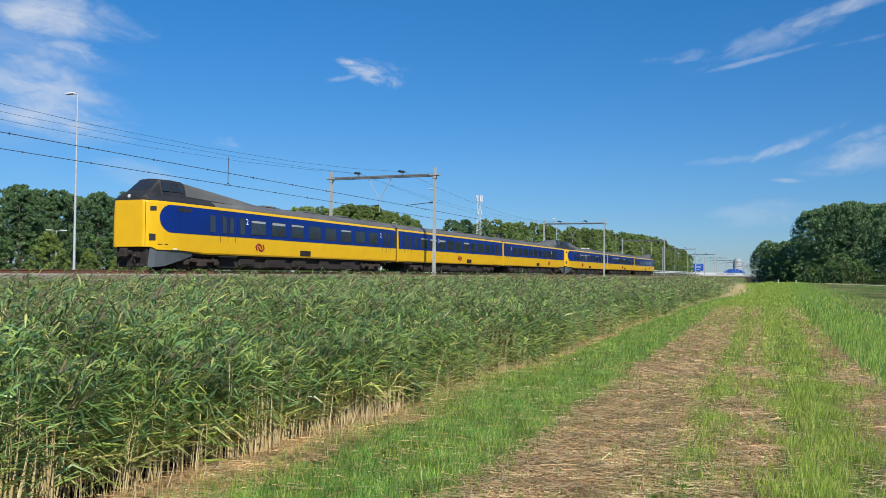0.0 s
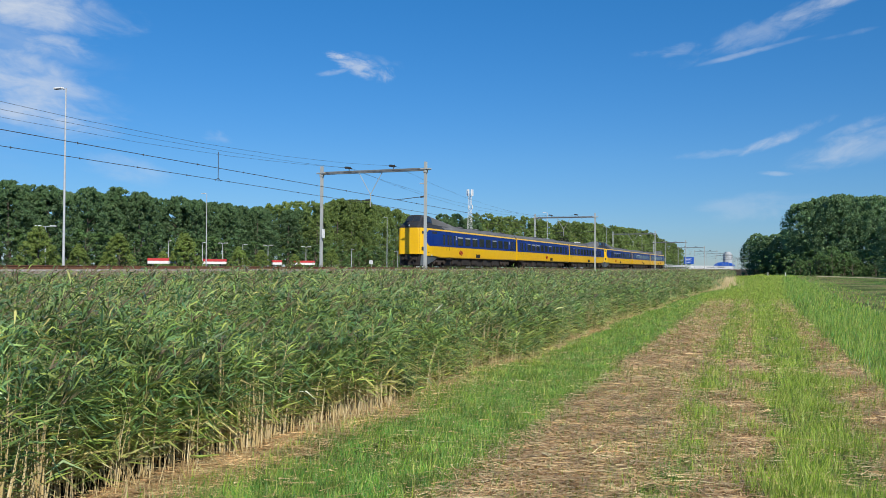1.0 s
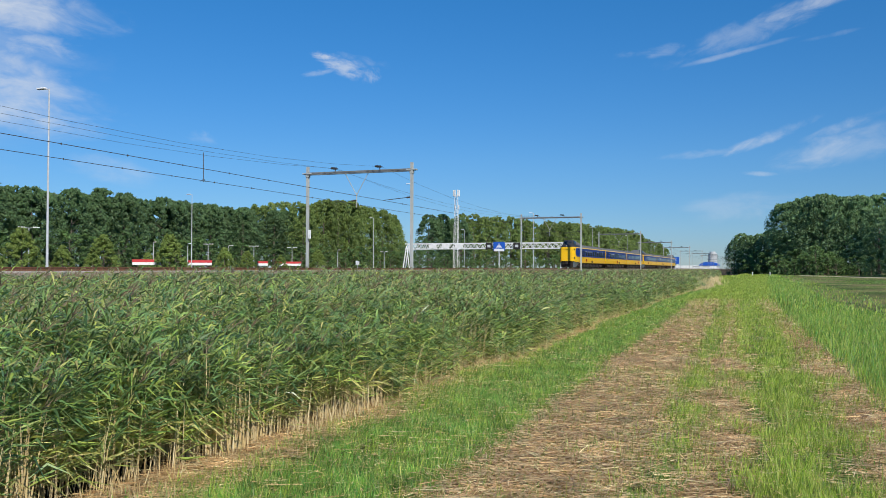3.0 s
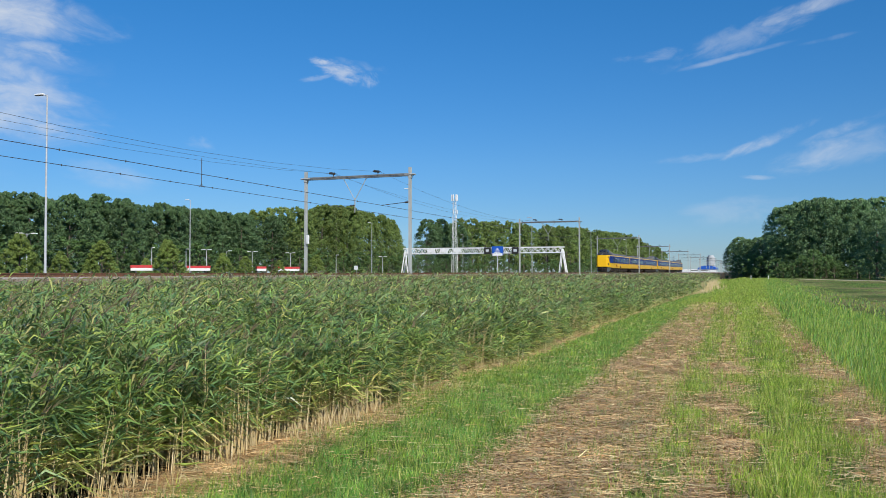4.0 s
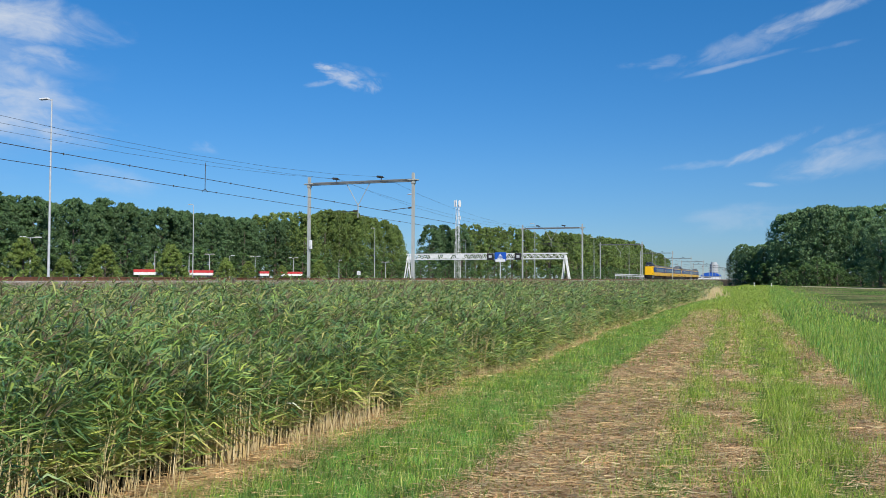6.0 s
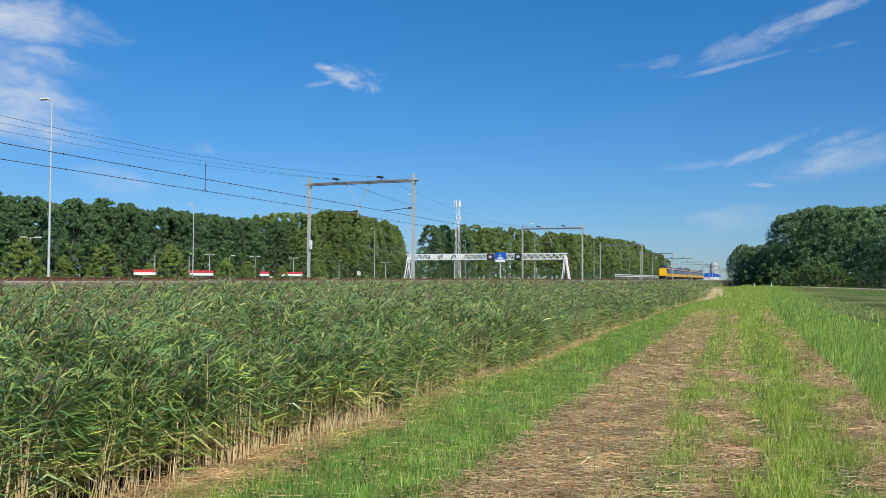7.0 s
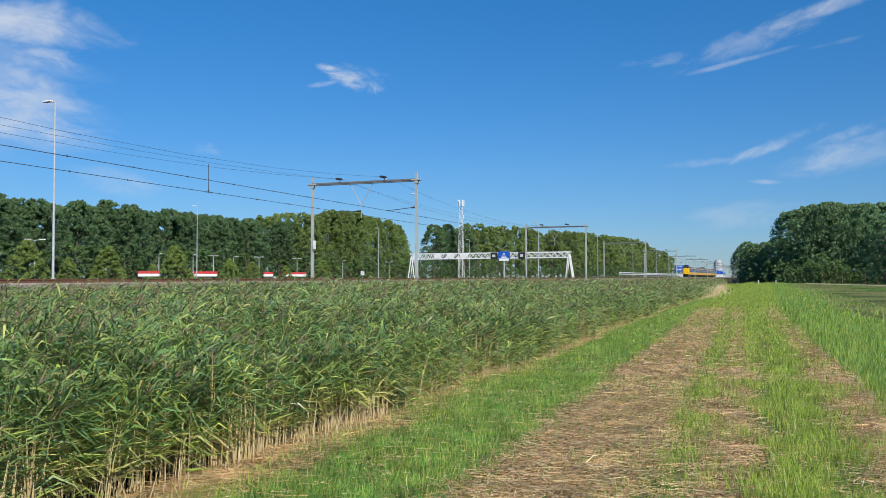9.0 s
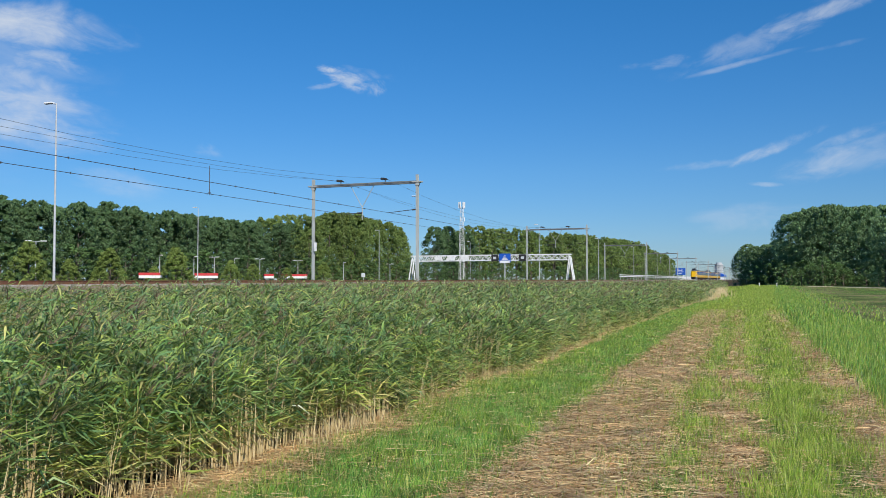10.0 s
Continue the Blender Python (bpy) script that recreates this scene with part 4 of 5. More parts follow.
def make_telecom():
    t = empty("telecom_mast", "pale lattice telecom mast with panel antennas", "telecom mast", at=pose(-116, 320, 0.6))
    h = 30.5
    bm = bmesh.new()
    w = lambda z: 1.0 - 0.5 * z / h
    for sx in (-1, 1):
        for sy in (-1, 1):
            rod(bm, (sx * w(0), sy * w(0), 0), (sx * w(h), sy * w(h), h), 0.085, 0.06, 6)
    part("leg_frame", bm, WHITE, t, "pale tapered lattice legs")
    bm = bmesh.new()
    n = 18
    for k in range(n):
        z0, z1 = h * k / n, h * (k + 1) / n
        a, b = w(z0), w(z1)
        s = 1 if k % 2 else -1
        for q in (-1, 1):
            rod(bm, (-a * s, q * a, z0), (b * s, q * b, z1), 0.04, n=4)
            rod(bm, (q * a, -a * s, z0), (q * b, b * s, z1), 0.04, n=4)
            rod(bm, (-b, q * b, z1), (b, q * b, z1), 0.03, n=4)
    part("bracing", bm, WHITE, t, "pale lattice bracing")
    for z0, l, r, n in ((29.8, 2.6, 1.15, 6), (24.6, 1.6, 1.0, 3)):
        for k in range(n):
            a = k * 2 * math.pi / n + 0.4
            bm = bmesh.new()
            box(bm, r * math.cos(a), r * math.sin(a), z0 + l / 2, 0.4, 0.4, l, 0.06)
            part("antenna", bm, WHITE, t, "white panel antenna")
    return t


make_telecom()


def make_canopy(x, y, w):
    """A small filling station roof: red over white fascia on posts."""
    c = empty("forecourt_canopy", "forecourt roof with a red and white fascia", "canopy", "forecourt canopies", at=pose(x, y, 0, 0, 0, 38))
    bm = bmesh.new()
    box(bm, 0, 0, 2.42, w, 4, 0.6, 0.03)
    part("fascia", bm, WHITE, c, "white lower fascia")
    bm = bmesh.new()
    box(bm, 0, 0, 3.0, w + 0.06, 4.06, 0.56, 0.03)
    part("red_band", bm, RED, c, "red upper fascia")
    for s in (-1, 1):
        bm = bmesh.new()
        box(bm, s * w * 0.32, 0, 1.4, 0.35, 0.5, 1.5, 0.03)
        part("column", bm, GALV, c)


def make_far_end():
    """What closes the line of sight along the track: a big blue sign, a guard rail, a hall and a round tower."""
    s = empty("overhead_sign", "large blue motorway sign on two white posts", "road sign", at=pose(-55.7, 573, 0.0))
    for x in (-2.6, 2.6):
        bm = bmesh.new()
        box(bm, x * 0.75, 0.3, 2.9, 0.4, 0.4, 5.8)
        part("sign_post", bm, WHITE, s, "white sign post")
    bm = bmesh.new()
    box(bm, 0, 0, 7.0, 6.2, 0.3, 4.6, 0.05)
    board = part("board", bm, SIGN_BLUE, s, "blue sign board")
    bm = bmesh.new()
    for z, w in ((8.5, 3.8), (7.6, 3.0), (6.7, 4.2), (5.7, 2.4)):
        box(bm, -0.3, -0.17, z, w, 0.04, 0.22)
    part("writing_bars", bm, WHITE, board, "pale bars of unreadable writing")
    g = empty("guard_rail", "pale steel guard rail along a raised slip road", "guard rail", at=pose(-54, 0, 0))
    bm = bmesh.new()
    for z in (2.9, 3.5):
        box(bm, 0, 490, z, 0.1, 330, 0.28)
    part("rail", bm, WHITE, g)
    post = None
    for y in range(326, 656, 8):
        if post is None:
            bm = bmesh.new()
            box(bm, 0, 0, 2.1, 0.14, 0.14, 3.0)
            post = part("post", bm, GALV, g)
            post.location = (0.1, y, 0)
        else:
            again(post, g, 0.1, y, 0)
    h = empty("distant_hall", "white hall with a curved blue roof far down the line", "building", at=pose(-63.0, 950, 0))
    bm = bmesh.new()
    box(bm, -6, 0, 2.4, 44, 40, 4.8, 0.1)
    wall = part("wall", bm, WHITE, h, "white hall wall")
    for k in range(2):
        bm = bmesh.new()
        box(bm, -5 + k * 10, -20.05, 3.4, 7.0, 0.1, 0.7)
        part("window", bm, GLASS, wall)
    bm = bmesh.new()
    prism(bm, [(-2.0, 4.8), (17.0, 4.8)] + [(7.5 + 9.5 * math.cos(radians(a)), 4.8 + 4.0 * math.sin(radians(a))) for a in range(15, 180, 15)], -20.5, 20.5)
    part("roof", bm, SIGN_BLUE, h, "curved bright blue roof")
    t = empty("round_tower", "white round tower block in the distance", "building", at=pose(-62, 1120, 0))
    bm = bmesh.new()
    rod(bm, (0, 0, 0), (0, 0, 21), 5.2, n=24)
    rod(bm, (0, 0, 21), (0, 0, 23), 3.6, n=24)
    tw = part("wall", bm, GALV, t, "pale round wall")
    for z in range(4, 21, 3):
        bm = bmesh.new()
        rod(bm, (0, 0, z), (0, 0, z + 0.5), 5.26, n=24)
        part("window_band", bm, BEAM_GREY, tw, "dark band of windows")
    m = empty("track_marker", "small white marker plate on a post beside the track", "marker", at=pose(-38.5, 77, 1.0))
    bm = bmesh.new()
    rod(bm, (0, 0, 0), (0, 0, 1.0), 0.03, n=6)
    part("post", bm, GALV, m)
    bm = bmesh.new()
    box(bm, 0, -0.05, 1.15, 0.4, 0.03, 0.4, 0.005)
    part("plate", bm, WHITE, m)
    for k, (x, y) in enumerate(((-2.8, 213), (1.0, 205))):
        st = empty("marker_stake", "short white marker stake in the grass", "stake", "marker stakes", at=pose(x, y, 0))
        bm = bmesh.new()
        box(bm, 0, 0, 0.45, 0.16, 0.16, 0.9, 0.03)
        part("stake", bm, WHITE, st)
    f = empty("fence_post", "dark weathered wooden post in the reeds", "post", at=pose(-25.6, 36.9, 0.4))
    bm = bmesh.new()
    box(bm, 0, 0, 0.62, 0.13, 0.13, 1.25, 0.02)
    part("post", bm, BARK, f)


make_far_end()

# ---- trees ----
def leaf_cloud(rng, centres, radii, per, size):
    """Small tilted leaf sprays round clump centres, more of them on the outside."""
    n = len(centres) * per
    c = np.repeat(centres, per, 0)
    rr = np.repeat(radii, per)
    d = rng.normal(size=(n, 3))
    d /= np.linalg.norm(d, axis=1)[:, None]
    p = c + d * (rr * rng.uniform(0.55, 1.08, n))[:, None] * np.array([1, 1, 0.8])
    nrm = d * 1.3 + rng.normal(size=(n, 3)) * 0.45 + np.array([0, 0, 0.3])
    nrm /= np.linalg.norm(nrm, axis=1)[:, None]
    a = np.cross(nrm, rng.normal(size=(n, 3)))
    a /= np.linalg.norm(a, axis=1)[:, None]
    b = np.cross(nrm, a)
    s = (size * rng.uniform(0.6, 1.3, n))[:, None]
    v = np.stack([p - a * s - b * s * 0.45, p + a * s * 0.2 - b * s * 0.6, p + a * s + b * s * 0.6], 1).reshape(-1, 3)
    return v, np.arange(n * 3).reshape(-1, 3)


def make_tree(seed, h, width, low, leaf, clumps, per, size, name="tree", label="", top_power=1.6):
    rng = np.random.RandomState(seed)
    t = empty(name, label, "tree" if name == "tree" else "bush")
    # trunk and limbs
    bm = bmesh.new()
    lean = rng.normal(0, 0.02 * h, 2)
    base_r = 0.018 * h + 0.04
    pts = [(0, 0, -0.3), (lean[0] * 0.3, lean[1] * 0.3, h * 0.33), (lean[0], lean[1], h * 0.8)]
    rod(bm, pts[0], pts[1], base_r, base_r * 0.7, 8), rod(bm, pts[1], pts[2], base_r * 0.7, base_r * 0.15, 7)
    for k in range(7):
        u = rng.uniform(low + 0.05, 0.75)
        a = rng.uniform(0, 2 * math.pi)
        l = width * 0.42 * (1.1 - u)
        p = Vector((lean[0] * u, lean[1] * u, h * u * 0.85))
        rod(bm, p, p + Vector((math.cos(a) * l, math.sin(a) * l, l * 0.9)), base_r * 0.3, base_r * 0.06, 5)
    part("trunk", bm, BARK, t, "grey-brown trunk with limbs")
    # crown: clumps on an uneven body of turn
    u = rng.uniform(0, 1, clumps) ** 0.8
    z = h * (low + (1 - low) * u)
    env = np.sqrt(np.clip(1 - np.abs((u - 0.38) / 0.64) ** top_power, 0.02, 1)) if top_power > 1.2 else np.clip(1.05 - u, 0.05, 1) ** 0.7
    ang = rng.uniform(0, 2 * math.pi, clumps)
    lobes = 1 + 0.16 * np.sin(ang * 3 + rng.uniform(0, 6)) + 0.12 * np.sin(ang * 2 + u * 7 + rng.uniform(0, 6))
    rad = width / 2 * env * lobes * rng.uniform(0.45, 1.0, clumps) ** 0.6
    c = np.stack([np.cos(ang) * rad + lean[0] * u, np.sin(ang) * rad + lean[1] * u, z], 1)
    rr = rng.uniform(0.5, 1.1, clumps) * (0.036 * h + 0.2) * (0.75 + 0.4 * env)
    v, f = leaf_cloud(rng, c, rr, per, size)
    # inner foliage that closes the crown
    k = np.where(rad < width * 0.3)[0]
    q = []
    for i in k:
        a, b = rng.uniform(0, 6.28, 2)
        for j in range(3):
            w = np.array([np.cos(a + j * 2.1), np.sin(a + j * 2.1), 0]) * rr[i] * 0.85
            up = np.array([0.2 * np.cos(b), 0.2 * np.sin(b), 1.0]) * rr[i] * 0.75
            q.append([c[i] - w, c[i] - up, c[i] + w, c[i] + up])
    q = np.array(q).reshape(-1, 3)
    f = [f, np.arange(len(q)).reshape(-1, 4) + len(v)]
    v = np.concatenate([v, q])
    sheet("crown", v, f, leaf, t, "dense leafy crown")
    return t


LEAF_DARK = leaf_mat("dark broadleaf", [(0.0745, 0.14, 0.0563), (0.0998, 0.18, 0.0713), (0.0851, 0.16, 0.0713), (0.129, 0.2, 0.077)], 0.25, 0.5, 0.25, 0.2)
LEAF_LIGHT = leaf_mat("yellow-green broadleaf", [(0.135, 0.211, 0.0585), (0.197, 0.272, 0.0679), (0.122, 0.2, 0.0608), (0.257, 0.314, 0.0819)], 0.28, 0.5, 0.25, 0.2)
LEAF_WILLOW = leaf_mat("grey-green broadleaf", [(0.143, 0.256, 0.120), (0.196, 0.323, 0.150), (0.166, 0.277, 0.127), (0.240, 0.360, 0.166)], 0.28, 0.45, 0.25, 0.2)
LEAF_BUSH = leaf_mat("bush leaf", [(0.088, 0.173, 0.0575), (0.123, 0.227, 0.069), (0.0968, 0.173, 0.0633), (0.167, 0.238, 0.0805)], 0.25, 0.5, 0.25, 0.4)
LEAF_YOUNG = leaf_mat("young tree leaf", [(0.17, 0.25, 0.06), (0.22, 0.31, 0.07), (0.15, 0.22, 0.055), (0.27, 0.34, 0.08)], 0.28, 0.5, 0.2, 0.5)
DARK_LABEL = "dark green broadleaf tree in a dense row of woodland"
LIGHT_LABEL = "sunlit yellow-green poplar in a woodland row"


def make_woods():
    rng = random.Random(11)
    dark = [make_tree(20 + k, 18.5, 10.5, 0.03, LEAF_DARK, 340, 24, 0.28, label=DARK_LABEL) for k in range(4)]
    dark_back = [make_tree(30 + k, 18.5, 10.5, 0.3, LEAF_DARK, 110, 16, 0.46, label=DARK_LABEL) for k in range(3)]
    light = [make_tree(40 + k, 23, 11.5, 0.04, LEAF_LIGHT, 400, 24, 0.29, label=LIGHT_LABEL) for k in range(4)]
    light_far = [make_tree(50 + k, 23, 11.5, 0.1, LEAF_LIGHT, 130, 16, 0.50, label="distant yellow-green poplar in a long row") for k in range(4)]
    willow = [make_tree(60 + k, 21.5, 10, 0.03, LEAF_WILLOW, 420, 26, 0.24, label="tall grey-green poplar at the edge of a wood", top_power=3.0) for k in range(4)]
    willow_back = [make_tree(70 + k, 21.5, 10, 0.1, LEAF_WILLOW, 170, 18, 0.37, label="tall grey-green poplar within a wood", top_power=3.0) for k in range(3)]
    bush = [make_tree(80 + k, 6.0, 5.6, 0.02, LEAF_BUSH, 60, 20, 0.22, name="bush", label="round leafy green bush", top_power=2.2) for k in range(4)]
    used = {}

    def put(kinds, x, y, size, group, sx=1.0):
        fresh = [i for i, o in enumerate(kinds) if o.name not in used]
        k = fresh[0] if fresh else rng.randrange(len(kinds))
        key = kinds[k].name
        m = pose(x, y, float(land(x)) - 0.1, 0, 0, rng.uniform(0, 360)) @ Matrix.Diagonal((size * sx, size * sx, size, 1))
        if key not in used:
            used[key] = True
            o = kinds[k]
            o.matrix_basis = m
        else:
            o = copy_thing(kinds[k], pose(0, 0, 0))
            o.matrix_basis = m
        o["group"] = group
        return o

    # woodland beyond the motorway, first stretch
    y = 20.0
    while y < 236:
        put(dark, -140 + rng.uniform(-3, 3), y, rng.uniform(0.90, 0.96) * (1 + 0.05 * (y > 150) - 0.05 * (y < 115)), "woodland beyond the motorway")
        put(dark_back, -149 + rng.uniform(-3, 3), y + 3, rng.uniform(0.91, 0.97) * (1 + 0.05 * (y > 150) - 0.05 * (y < 115)), "woodland beyond the motorway")
        y += rng.uniform(4.6, 6.0)
    y = 226.0
    while y < 299:
        dome = float(np.interp(y, [226, 238, 262, 280, 292, 300], [0.88, 0.97, 1.02, 1.0, 0.93, 0.82]))
        put(light, -133 + rng.uniform(-2, 2), y, rng.uniform(0.97, 1.02) * dome, "poplars beyond the motorway")
        if y < 286:
            put(light_far, -143 + rng.uniform(-2, 2), y - 4, rng.uniform(0.97, 1.02) * dome, "poplars beyond the motorway")
        y += rng.uniform(6, 8)
    y = 322.0
    while y < 900:
        x = float(np.interp(y, [320, 420, 900], [-128, -98, -96]))
        put(dark if y < 345 else light_far, x + rng.uniform(-3, 3), y, rng.uniform(0.97, 1.05) * (1.2 if y < 345 else float(np.interp(y, [420, 550, 650, 800, 900], [1.03, 1.18, 1.24, 1.1, 0.95]))), "far poplars along the motorway")
        if 352 < y < 800:
            put(light_far, x - 10 + rng.uniform(-3, 3), y + 4, rng.uniform(0.98, 1.06) * float(np.interp(y, [420, 550, 650, 800], [1.03, 1.18, 1.24, 1.1])), "far poplars along the motorway")
        y += rng.uniform(7, 9) * (1 + max(0, y - 500) / 600)
    for x, y in ((-150, 344), (-156, 352), (-148, 334), (-152, 336)):
        put(dark_back, x, y, rng.uniform(0.55, 0.66), "low trees in the gap of the woods", 1.2)
    for x, y in ((-134, 347), (-131, 353)):
        put(dark, x, y, 1.12, "far poplars along the motorway")
    # shrubs at the foot of the woods
    y = 20.0
    while y < 900:
        x = float(np.interp(y, [20, 212, 215, 300, 322, 420, 900], [-135, -135, -128, -128, -122, -92, -90]))
        put(bush, x + rng.uniform(-1.5, 1.5), y, rng.uniform(0.75, 1.45), "shrubs at the foot of the woods", 1.35)
        y += rng.uniform(3.6, 5.5) * (1 + max(0, y - 300) / 200)
    # wood that closes the verge ahead
    for k in range(9):
        u = k / 8
        x, y = 4.9 + 19 * u + rng.uniform(-0.6, 0.6), 256 - 10 * u + rng.uniform(-3, 3)
        put(willow, x, y, rng.uniform(0.965, 1.005) * float(np.interp(k, [0, 1, 2, 3, 8], [0.92, 0.97, 1.0, 1.0, 0.98])), "wood at the end of the verge")
        put(willow_back, x + 6, y + 10, rng.uniform(0.97, 1.02), "wood at the end of the verge")
    for k in range(8):
        u = k / 7
        x, y = 24.5 + 16 * u + rng.uniform(-1, 1), 214 - 64 * u + rng.uniform(-2, 2)
        put(willow, x, y, rng.uniform(0.66, 0.74), "wood at the end of the verge", 1.15)
    for k in range(8):
        u = k / 7
        put(willow_back, 27 + 16 * u, 244 - 30 * u, rng.uniform(0.80, 0.88), "wood at the end of the verge")
    for k in range(12):
        u = k / 11
        put(willow_back if k % 2 else willow, -9.2 + 15 * u, 285 - 22 * u + rng.uniform(-3, 3), rng.uniform(0.5, 0.62), "low trees at the end of the verge", 1.2)
    for k in range(30):
        u = k / 29
        x = -7 + 30 * u + rng.uniform(-1, 1)
        put(bush, x, 268 - 30 * u + rng.uniform(-4, 2), rng.uniform(0.35, 1.3) * (1.2 if rng.random() < 0.25 else 0.9), "bushes along the wood", rng.uniform(1.0, 1.5))
    for k in range(9):
        put(bush, 3.5 + 1.7 * k + rng.uniform(-0.5, 0.5), 242 - k + rng.uniform(-2, 2), rng.uniform(0.6, 1.45), "shrubs before the wood", rng.uniform(0.8, 1.5))
    for k in range(20):
        u = k / 19
        put(bush, 22 + 17 * u + rng.uniform(-1, 1), 232 - 92 * u + rng.uniform(-3, 3), rng.uniform(0.35, 1.0), "bushes along the wood", rng.uniform(1.0, 1.5))
    young = [make_tree(120 + k, 6.0, 6.4, 0.0, LEAF_YOUNG, 230, 32, 0.165, name="bush", label="sunlit conical young tree on the verge of the motorway", top_power=1.15) for k in range(3)]
    return put, young


PUT, BUSHES = make_woods()

# bushes and canopies of the service area, by their places
for x, y, s in ((-105, 97, 1.15), (-116, 116, 0.8), (-116, 126, 1.17), (-116, 144.6, 1.3), (-116, 164, 0.92), (-116, 173, 0.82), (-116, 188, 0.7), (-118, 211, 1.0), (-118, 78, 1.2), (-116, 88, 0.8), (-126, 134, 0.7), (-126, 150, 0.7)):
    PUT(BUSHES, x, y, s, "bushes beyond the motorway")
for x, y, w in ((-122, 145, 5.6), (-122, 163, 5.2), (-122, 189, 2.4), (-122, 201.6, 6.6)):
    make_canopy(x, y, w)

# ---- reeds, grass and straw ----
def clumping(x, y, f=0.9, seed=0.0):
    """A smooth uneven field between 0 and 1."""
    return 0.5 + 0.25 * (np.sin(x * f * 1.7 + 1.3 * np.sin(y * f * 0.6 + seed)) + np.sin(y * f * 1.1 + 1.7 * np.sin(x * f * 0.8 + seed * 2 + 1)))


def reed_patch(rng, x, y, tops, leaves, leaf_w, leaf_l, first, plumed=0.08, spread=0.1, shape=lances):
    """Stems, leaves and plumes for stalks that stand at x, y; tops: height of their tips over the land."""
    n = len(x)
    z0 = land(x)
    h = tops
    wind = np.array([0.55, 0.83])
    lean = rng.normal(0, 0.07, (n, 2)) + wind * rng.uniform(0.02, 0.16, n)[:, None]
    base = np.stack([x, y, z0], 1)

    def on(u):
        return base + np.stack([lean[:, 0] * h * u * u, lean[:, 1] * h * u * u, h * u], 1)

    face = np.array([0.94, 0.34, 0.0])
    first = first + rng.uniform(0, spread, n)
    stems = (blades if shape is lances else slivers)(on(0.0), on(0.55), on(1.0), np.tile(face, (n, 1)), np.full(n, 0.012) * leaf_w / 0.024, np.full(n, 0.009) * leaf_w / 0.024)
    P0, P1, P2, S, W0, W1 = [], [], [], [], [], []
    for k in range(leaves):
        u = first + (1.0 - first) * (k + rng.uniform(0, 0.9, n)) / leaves
        p = on(u)
        a = rng.uniform(0, 2 * np.pi, n)
        d = np.stack([np.cos(a), np.sin(a)], 1) + wind * rng.uniform(0.1, 1.0, n)[:, None]
        d /= np.linalg.norm(d, axis=1)[:, None]
        l = leaf_l * rng.uniform(0.6, 1.2, n) * (1.05 - 0.45 * u ** 3)
        up = rng.uniform(-0.1, 1.35, n) * (0.6 + 0.6 * u)
        dr = rng.uniform(-1.0, 0.7, n)
        m1 = p + np.stack([d[:, 0] * l * 0.45, d[:, 1] * l * 0.45, up * l * 0.42], 1)
        t1 = m1 + np.stack([d[:, 0] * l * 0.55, d[:, 1] * l * 0.55, dr * l * 0.5], 1)
        tilt = rng.normal(0, 0.8, n)
        s = np.stack([-d[:, 1], d[:, 0], tilt], 1)
        s /= np.linalg.norm(s, axis=1)[:, None]
        w = leaf_w * rng.uniform(0.7, 1.3, n)
        P0.append(p), P1.append(m1), P2.append(t1), S.append(s), W0.append(w * 0.55), W1.append(w)
    cut = int(leaves * 0.32) if spread > 0.15 else 0
    low = shape(*(np.concatenate(q[:cut]) for q in (P0, P1, P2, S, W0, W1))) if cut else None
    leaf = shape(*(np.concatenate(q[cut:]) for q in (P0, P1, P2, S, W0, W1)))
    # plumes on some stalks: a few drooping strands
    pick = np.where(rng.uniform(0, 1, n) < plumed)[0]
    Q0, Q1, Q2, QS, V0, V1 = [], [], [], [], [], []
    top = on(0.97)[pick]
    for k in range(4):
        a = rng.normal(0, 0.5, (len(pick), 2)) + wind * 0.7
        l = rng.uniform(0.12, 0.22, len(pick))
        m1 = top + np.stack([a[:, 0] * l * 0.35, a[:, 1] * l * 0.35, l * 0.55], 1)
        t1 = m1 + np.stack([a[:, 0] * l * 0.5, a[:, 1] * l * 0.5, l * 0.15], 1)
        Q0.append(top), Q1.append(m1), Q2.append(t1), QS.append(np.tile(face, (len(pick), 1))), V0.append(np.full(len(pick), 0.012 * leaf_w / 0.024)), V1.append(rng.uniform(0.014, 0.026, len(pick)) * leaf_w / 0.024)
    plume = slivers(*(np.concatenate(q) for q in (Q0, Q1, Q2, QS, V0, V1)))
    return stems, leaf, plume, low


def join(parts):
    vs, quads, tris, base = [], [], [], 0
    for v, (q, t) in parts:
        vs.append(v), quads.append(q + base), tris.append(t + base)
        base += len(v)
    return np.concatenate(vs), [np.concatenate(quads), np.concatenate(tris)]


